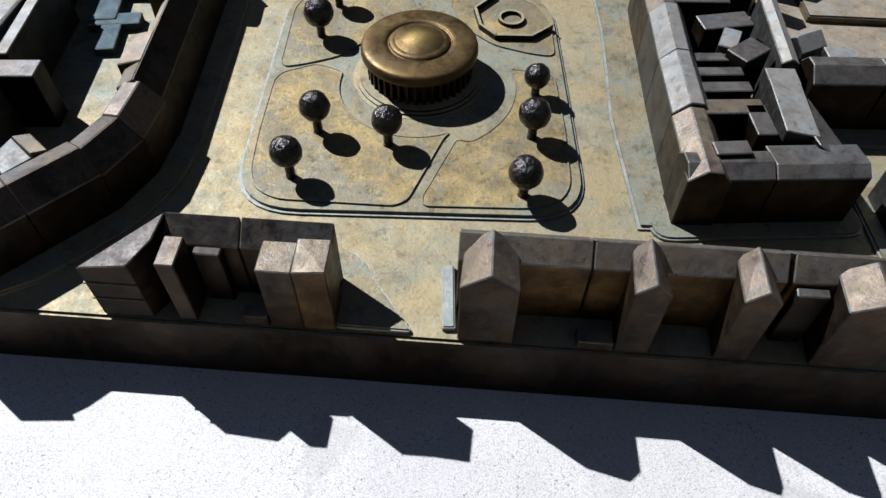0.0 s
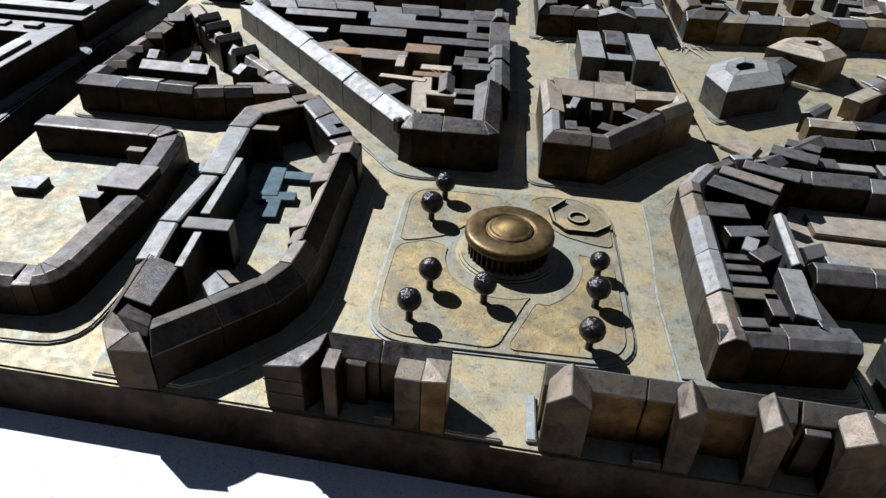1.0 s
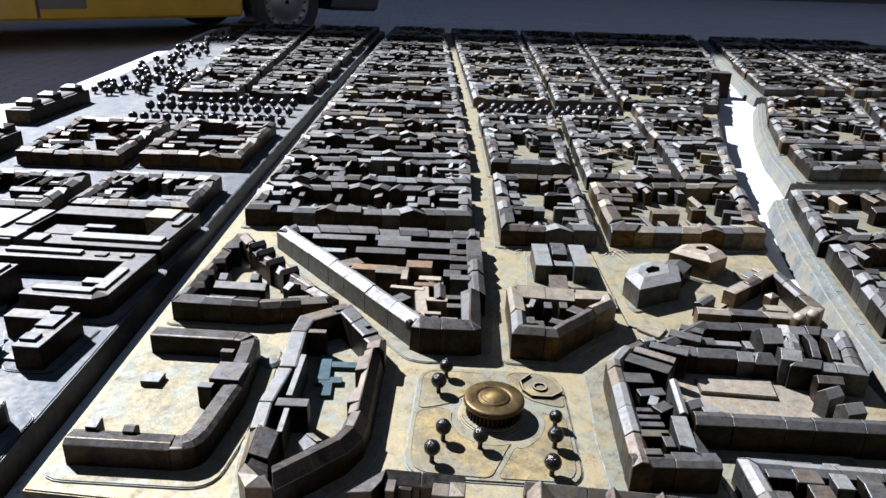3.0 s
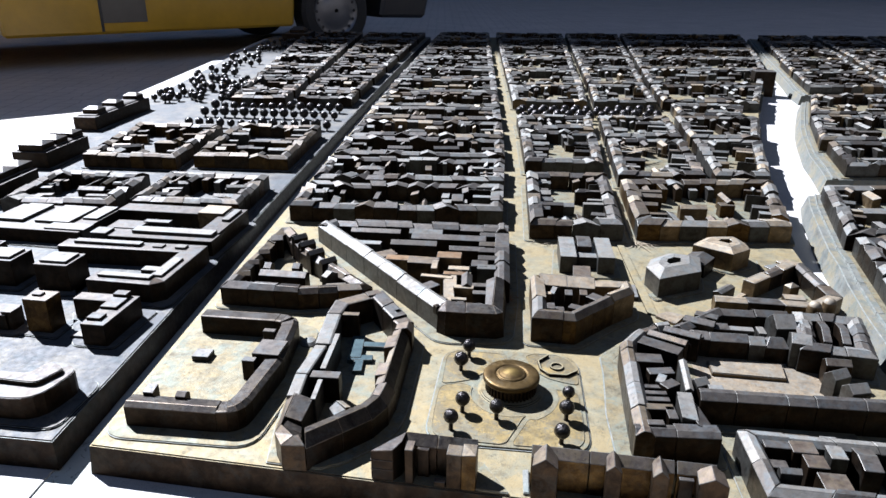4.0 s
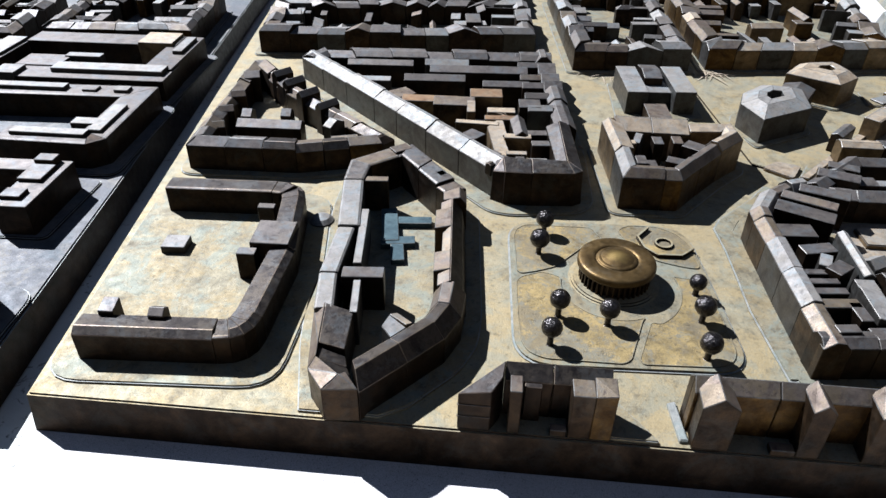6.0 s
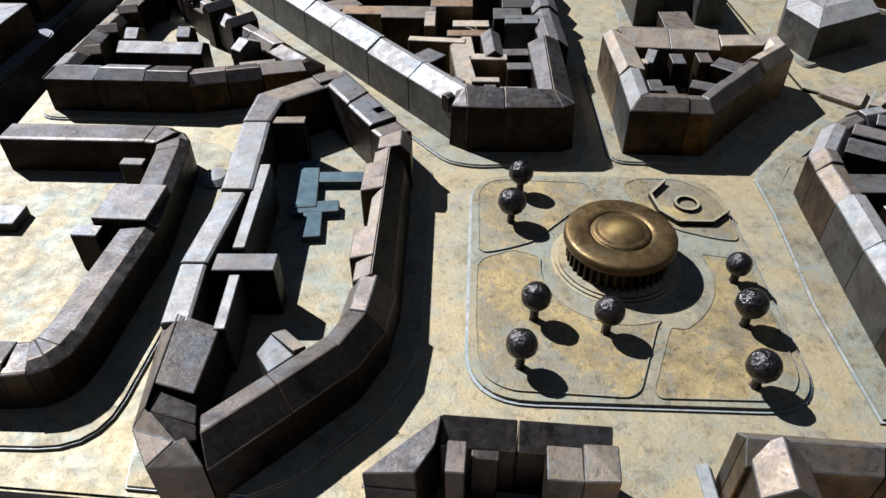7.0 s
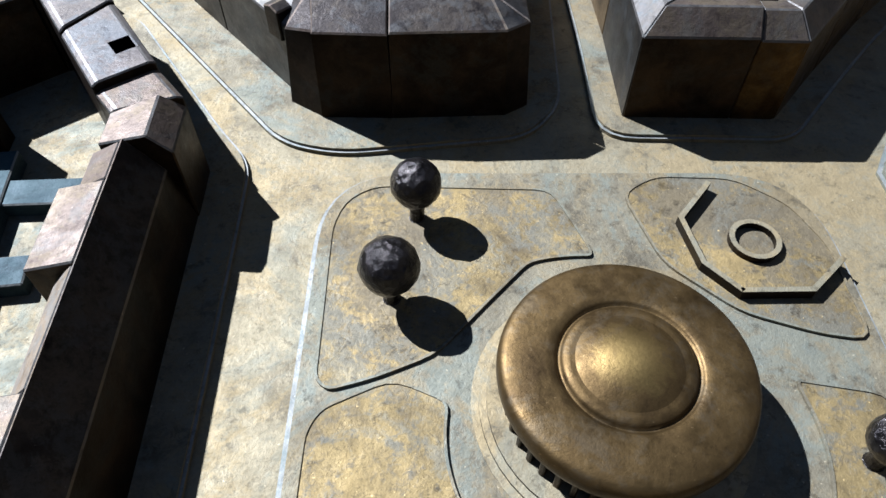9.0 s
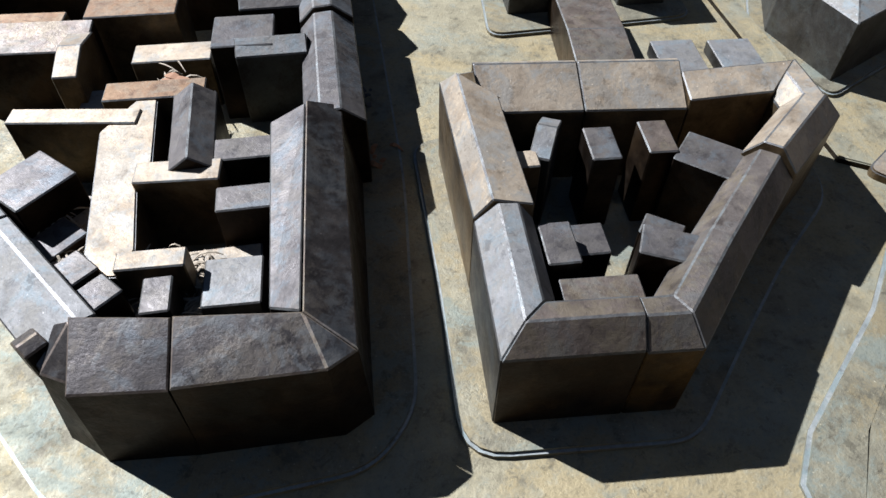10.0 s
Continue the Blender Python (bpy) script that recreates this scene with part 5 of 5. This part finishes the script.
for x, y in ((-0.672, 0.400), (-0.768, 0.418)):
    ob = block([(x - 0.03, y - 0.03), (x + 0.03, y - 0.035), (x + 0.035, y + 0.025), (x - 0.025, y + 0.03)], "tall dark bronze tower block with a stepped flat roof", 0.008, 0.006)
    bits(ob, [(x, y, 0.056, 0.050, 0.046, -8, "flat", 0, DARK), (x, y, 0.044, 0.036, 0.050, -8, "flat", 0, PALE)])
l_four = block([(-0.690, 0.545), (-0.478, 0.512), (-0.452, 0.680), (-0.700, 0.715)], "wide dark bronze block with long raised roofs", 0.014, 0.015)
bits(l_four, [(-0.575, 0.560, 0.215, 0.056, 0.030, -8, "flat", 0, DARK), (-0.550, 0.558, 0.150, 0.024, 0.036, -8, "flat", 0, PALE), (-0.480, 0.620, 0.040, 0.130, 0.033, -8, "flat", 0, DARK), (-0.590, 0.680, 0.220, 0.040, 0.034, -8, "flat", 0, DARK),
              (-0.510, 0.668, 0.050, 0.046, 0.038, -8, "flat", 0, OCHRE), (-0.650, 0.600, 0.060, 0.040, 0.032, -8, "flat", 0, DARK), (-0.470, 0.640, 0.014, 0.060, 0.038, -8, "flat", 0, PALE), (-0.600, 0.612, 0.050, 0.014, 0.034, -8, "flat", 0, PALE), (-0.68, 0.560, 0.03, 0.03, 0.035, -8, "flat", 0, PALE)])
l_five = block([(-0.95, 0.600), (-0.712, 0.556), (-0.700, 0.700), (-0.92, 0.74)], "flat-roofed dark bronze halls with pale roof slabs", 0.012, 0.01)
bits(l_five, [(-0.82, 0.645, 0.21, 0.130, 0.028, -9, "flat", 0, DARK), (-0.755, 0.590, 0.080, 0.030, 0.031, -9, "flat", 0, PALE), (-0.790, 0.655, 0.070, 0.090, 0.033, -9, "flat", 0, PALE), (-0.872, 0.665, 0.050, 0.090, 0.034, -9, "flat", 0, PALE), (-0.730, 0.665, 0.030, 0.070, 0.032, -9, "flat", 0, PALE)])
back_row = block([(-1.02, 0.45), (-0.84, 0.42), (-0.83, 0.52), (-1.00, 0.55)], "long dark bronze bars with flat roofs", 0.010, 0.01)
bits(back_row, [(-0.93, 0.44, 0.20, 0.024, 0.034, -9, "flat", 0, DARK), (-0.92, 0.51, 0.20, 0.024, 0.034, -9, "flat", 0, DARK), (-0.84, 0.475, 0.024, 0.06, 0.034, -9, "flat", 0, DARK), (-0.98, 0.36, 0.2, 0.03, 0.03, -9, "flat", 0, DARK)])
left_lo, left_hi = (lambda y: -0.95 - 0.02 * y), (lambda y: slit_x(y) - 0.072)
for y0, y1 in ((0.722, 0.93), (1.085, 1.46)):
    for k in range(2):
        lo, hi = split(left_lo, left_hi, k, 2, 0.036)
        far_block(cell(lo, hi, y0, y1, -0.10), seed, fine=y0 < 1.2, mats=[DARK, DARK, PALE, BRONZE_UMBER] if y0 < 1 else [DARK, BROWN, BRONZE_UMBER])
        seed += 1
for y0, y1 in ((1.93, 2.08), (2.12, 2.40), (2.46, 2.78), (2.84, 3.2), (3.26, 3.7), (3.76, 4.15), (4.2, 4.64)):
    for k in range(2):
        lo, hi = split(lambda y: -0.84 - 0.08 * (y - 2), left_hi, k, 2, 0.04)
        far_block(cell(lo, hi, y0, y1, -0.05), seed, fine=False, width=0.024, mats=[DARK, DARK, BROWN, PALE])
        seed += 1
for x, y, lx, ly in ((-1.05, 0.87, 0.10, 0.14), (-1.09, 1.18, 0.09, 0.19), (-1.155, 1.70, 0.07, 0.36)):
    ob = block([(x - lx / 2, y - ly / 2), (x + lx / 2, y - ly / 2), (x + lx / 2, y + ly / 2), (x - lx / 2, y + ly / 2)], "long dark bronze building with roof huts at the plate's edge", 0.008, 0.006)
    bits(ob, [(x, y, lx, ly, 0.042, -4, "flat", 0, DARK), (x, y, lx * 0.8, ly * 0.9, 0.045, -4, "hip", 0.004, DARK)])
    for k in (-0.32, 0.0, 0.38):
        part("hut", box(x + k * ly * 0.07, y + k * ly, lx * 0.7, 0.05, 0.058, -4, "hip", 0.008), DARK, ob)
back = block([(-1.16, 4.32), (-0.98, 4.3), (-0.97, 4.6), (-1.16, 4.62)], "large dark bronze building near the plate's far corner", 0.01, 0.01)
bits(back, [(-1.07, 4.46, 0.18, 0.26, 0.05, 0, "flat", 0, DARK), (-1.07, 4.46, 0.10, 0.14, 0.07, 0, "hip", 0.02, DARK)])

# trees of the parks
model_tree = ball_tree(-0.60, 1.72, 0.0145, 0.0195, 2, "trees of the parks")
rng = random.Random(21)
spots = [(-0.60 + 0.034 * k, 1.69 - 0.0034 * k + dy) for k in range(-8, 6) for dy in (-0.13, 0.03, 0.15)]
spots += [(-1.02 + rng.uniform(-0.14, 0.18), 1.98 + rng.uniform(0.0, 0.55)) for k in range(64)]
spots += [(-1.14 + rng.uniform(-0.07, 0.12), 2.5 + rng.uniform(0, 1.75)) for k in range(60)]
spots += [(along(STREET_1, 1.68 + 0.045 * j) + 0.045 + 0.037 * k + 0.012 * (j % 2), 1.675 + 0.05 * j) for k in range(13) for j in range(4)]
spots += [(-0.12 + 0.035 * k, 1.545 - 0.002 * k) for k in range(7)]
spots += [(along(BANK_FAR, y) + rng.uniform(0.05, 0.10), y) for y in (3.05, 3.2, 3.35, 3.5, 3.65, 3.8, 3.95, 4.1, 4.3, 4.5)]
for x, y in spots:
    k = rng.uniform(0.85, 1.15)
    copy_thing(model_tree, Matrix.Translation((x, y, 0)) @ Matrix.Rotation(rng.uniform(0, 6), 4, "Z") @ Matrix.Diagonal((k, k, k, 1)))

# ---- the yellow van on the square ----
van_at, along_v, across_v = Vector((-1.0, 5.9, GROUND_Z)), Vector((0.8, 0.6, 0)), Vector((-0.6, 0.8, 0))


def van_point(p):
    return tuple(van_at + along_v * p[0] + across_v * p[1] + Vector((0, 0, p[2])))


van = thing("van", van_at.x, van_at.y, van_at.z, "yellow delivery van with black bumper parked on the paving", "van")


def van_prism(profile, y0, y1, bevel=0.02):
    """A side profile of (along, up) pairs, drawn out across the van."""
    n = len(profile)
    verts = [van_point((x, y, z)) for y in (y0, y1) for x, z in profile]
    faces = [list(range(n)), list(range(2 * n - 1, n - 1, -1))] + [(k, (k + 1) % n, n + (k + 1) % n, n + k) for k in range(n)]
    return solid(verts, faces, bevel)


arch = [(0.42 * math.cos(radians(a)), 0.33 + 0.42 * math.sin(radians(a))) for a in range(160, 10, -15)]
rear_arch = [(-3.0 + 0.42 * math.cos(radians(a)), 0.33 + 0.42 * math.sin(radians(a))) for a in range(160, 10, -15)]
part("body", van_prism([(-3.9, 0.24), (-3.42, 0.22)] + rear_arch + [(-2.58, 0.22), (-0.42, 0.22)] + arch + [(0.44, 0.42), (0.86, 0.42), (0.88, 0.75), (0.80, 1.0), (0.25, 1.15), (-0.35, 1.85), (-0.7, 1.95), (-3.85, 1.95), (-3.95, 1.8)], 0.0, 1.9), YELLOW, van)
part("bumper", van_prism([(0.44, 0.26), (0.95, 0.24), (1.0, 0.42), (0.97, 0.56), (0.50, 0.56)], -0.01, 1.91, 0.03), BLACK_PLASTIC, van, "black plastic bumper")
part("side_trim", van_prism([(-2.5, 0.50), (-0.5, 0.50), (-0.5, 0.53), (-2.5, 0.53)], -0.012, 0.0, 0.004), YELLOW, van)
part("door_seam", van_prism([(-1.95, 0.24), (-1.93, 0.24), (-1.93, 1.8), (-1.95, 1.8)], -0.004, 0.0, 0.0), BLACK_PLASTIC, van)
part("pillar", van_prism([(-1.93, 0.30), (-1.62, 0.30), (-1.62, 1.8), (-1.93, 1.8)], -0.006, 0.0, 0.002), plain("grey_paint", (0.10, 0.09, 0.075), 0.4), van, "dark grey panel between the doors")
part("window", van_prism([(-0.9, 1.15), (-0.1, 1.15), (-0.5, 1.70), (-0.9, 1.70)], -0.005, 0.0, 0.0), TINTED, van, "dark side window")
part("windscreen", van_prism([(0.22, 1.16), (0.26, 1.17), (-0.33, 1.84), (-0.37, 1.83)], 0.15, 1.75, 0.0), TINTED, van, "dark windscreen")


def ring(cx, cy, profile, n=32, cz=0.33):
    """A wheel's part, turned about the axle: (radius, depth across) pairs."""
    bm = bmesh.new()
    rows_ = [[bm.verts.new(van_point((cx + r * math.cos(k * math.tau / n), cy + d, cz + r * math.sin(k * math.tau / n)))) for k in range(n)] for r, d in profile]
    for a, b in zip(rows_, rows_[1:]):
        for k in range(n):
            bm.faces.new((a[k], a[(k + 1) % n], b[(k + 1) % n], b[k]))
    bmesh.ops.recalc_face_normals(bm, faces=bm.faces)
    return bm


for cx in (0.0, -3.0):
    for cy, way in ((0.02, 1), (1.88, -1)):
        wheel = part("wheel", ring(cx, cy, [(0.215, 0.0), (0.225, -0.01 * way), (0.30, -0.012 * way), (0.328, 0.02 * way), (0.33, 0.18 * way), (0.21, 0.2 * way)]), RUBBER, van, "black tyre on a steel rim")
        smooth(part("rim", ring(cx, cy, [(0.215, 0.0), (0.205, 0.02 * way), (0.17, 0.03 * way), (0.13, 0.012 * way), (0.11, 0.0), (0.02, -0.005 * way)]), STEEL, wheel, "pale steel rim"))
        for k in range(16):
            a = k * math.tau / 16
            part("slot", ring(cx + 0.185 * math.cos(a), cy, [(0.014, 0.012 * way), (0.001, 0.011 * way)], 8, 0.33 + 0.185 * math.sin(a)), BLACK_PLASTIC, wheel) if way > 0 and cx == 0 else None

# ---- wind-blown litter ----
def blade(bm, p, turn, length, width, rise):
    """A dry stalk or leaf blade: a thin bent strip with thickness."""
    c, q = math.cos(turn), math.sin(turn)
    rings = []
    for k in range(5):
        t = k / 4
        w = width * (1 - abs(2 * t - 1) ** 2 * 0.8)
        x, z = (t - 0.5) * length, rise * math.sin(math.pi * t)
        rings.append([bm.verts.new((p[0] + x * c - s * w * q, p[1] + x * q + s * w * c, p[2] + z + dz)) for s, dz in ((-0.5, 0), (0.5, 0), (0.5, 0.0003), (-0.5, 0.0003))])
    for a, b in zip(rings, rings[1:]):
        for k in range(4):
            bm.faces.new((a[k], a[(k + 1) % 4], b[(k + 1) % 4], b[k]))
    bm.faces.new(rings[0][::-1])
    bm.faces.new(rings[-1])


def litter(x, y, z, spread, count, length, width, mat, label, seed):
    rng = random.Random(seed)
    bm = bmesh.new()
    for k in range(count):
        blade(bm, (x + rng.gauss(0, spread), y + rng.gauss(0, spread), z + rng.uniform(0, 0.0015)), rng.uniform(0, 6.3), length * rng.uniform(0.5, 1.2), width * rng.uniform(0.6, 1.3), rng.uniform(0.0005, 0.003))
    bmesh.ops.recalc_face_normals(bm, faces=bm.faces)
    tagged(part("litter", bm, mat), label, "dry litter", kind="stuff")


litter(-0.057, 0.274, 0.020, 0.004, 40, 0.010, 0.0008, STRAW, "tuft of pale dry straw in a bronze courtyard", 1)
litter(-0.036, 0.272, 0.020, 0.004, 40, 0.010, 0.0008, STRAW, "tuft of pale dry straw between bronze houses", 2)
litter(-0.080, 0.302, 0.020, 0.006, 40, 0.011, 0.0008, STRAW, "tuft of pale dry straw behind bronze houses", 3)
litter(-0.045, 0.396, 0.025, 0.005, 12, 0.014, 0.0008, STRAW, "few dry stalks on a bronze roof", 4)
litter(-0.040, 0.394, 0.027, 0.002, 2, 0.014, 0.0045, LEAF, "orange dry leaf on a bronze roof", 5)
litter(0.034, 0.352, 0.0, 0.003, 14, 0.009, 0.0025, LEAF, "small clump of dry brown leaves in the street", 6)
litter(0.098, 0.275, 0.0, 0.004, 14, 0.008, 0.0020, LEAF, "dry brown leaves in the narrow courtyard", 8)
litter(-0.062, 0.290, 0.020, 0.006, 60, 0.011, 0.0009, STRAW, "tuft of pale dry straw in a bronze courtyard", 12)
litter(-0.040, 0.290, 0.020, 0.005, 50, 0.010, 0.0009, STRAW, "tuft of pale dry straw in a bronze courtyard", 13)
litter(-0.090, 0.322, 0.020, 0.006, 50, 0.011, 0.0009, STRAW, "tuft of pale dry straw behind bronze houses", 14)
litter(0.032, 0.399, 0.0, 0.004, 30, 0.009, 0.0022, RUBBER, "small clump of blackened leaves in the street", 15)
litter(0.029, 0.459, 0.0, 0.005, 36, 0.010, 0.0022, RUBBER, "small clump of blackened leaves in the street", 16)
litter(0.44, 1.18, 0.034, 0.02, 12, 0.12, 0.0025, STRAW, "dry twigs lying across bronze roofs", 9)
litter(0.30, 0.60, 0.0, 0.014, 30, 0.05, 0.0016, STRAW, "dry grass stalks lying in the bronze street", 10)
litter(0.16, 0.588, 0.0, 0.03, 26, 0.05, 0.0016, STRAW, "dry grass stalks along a bronze house front", 11)
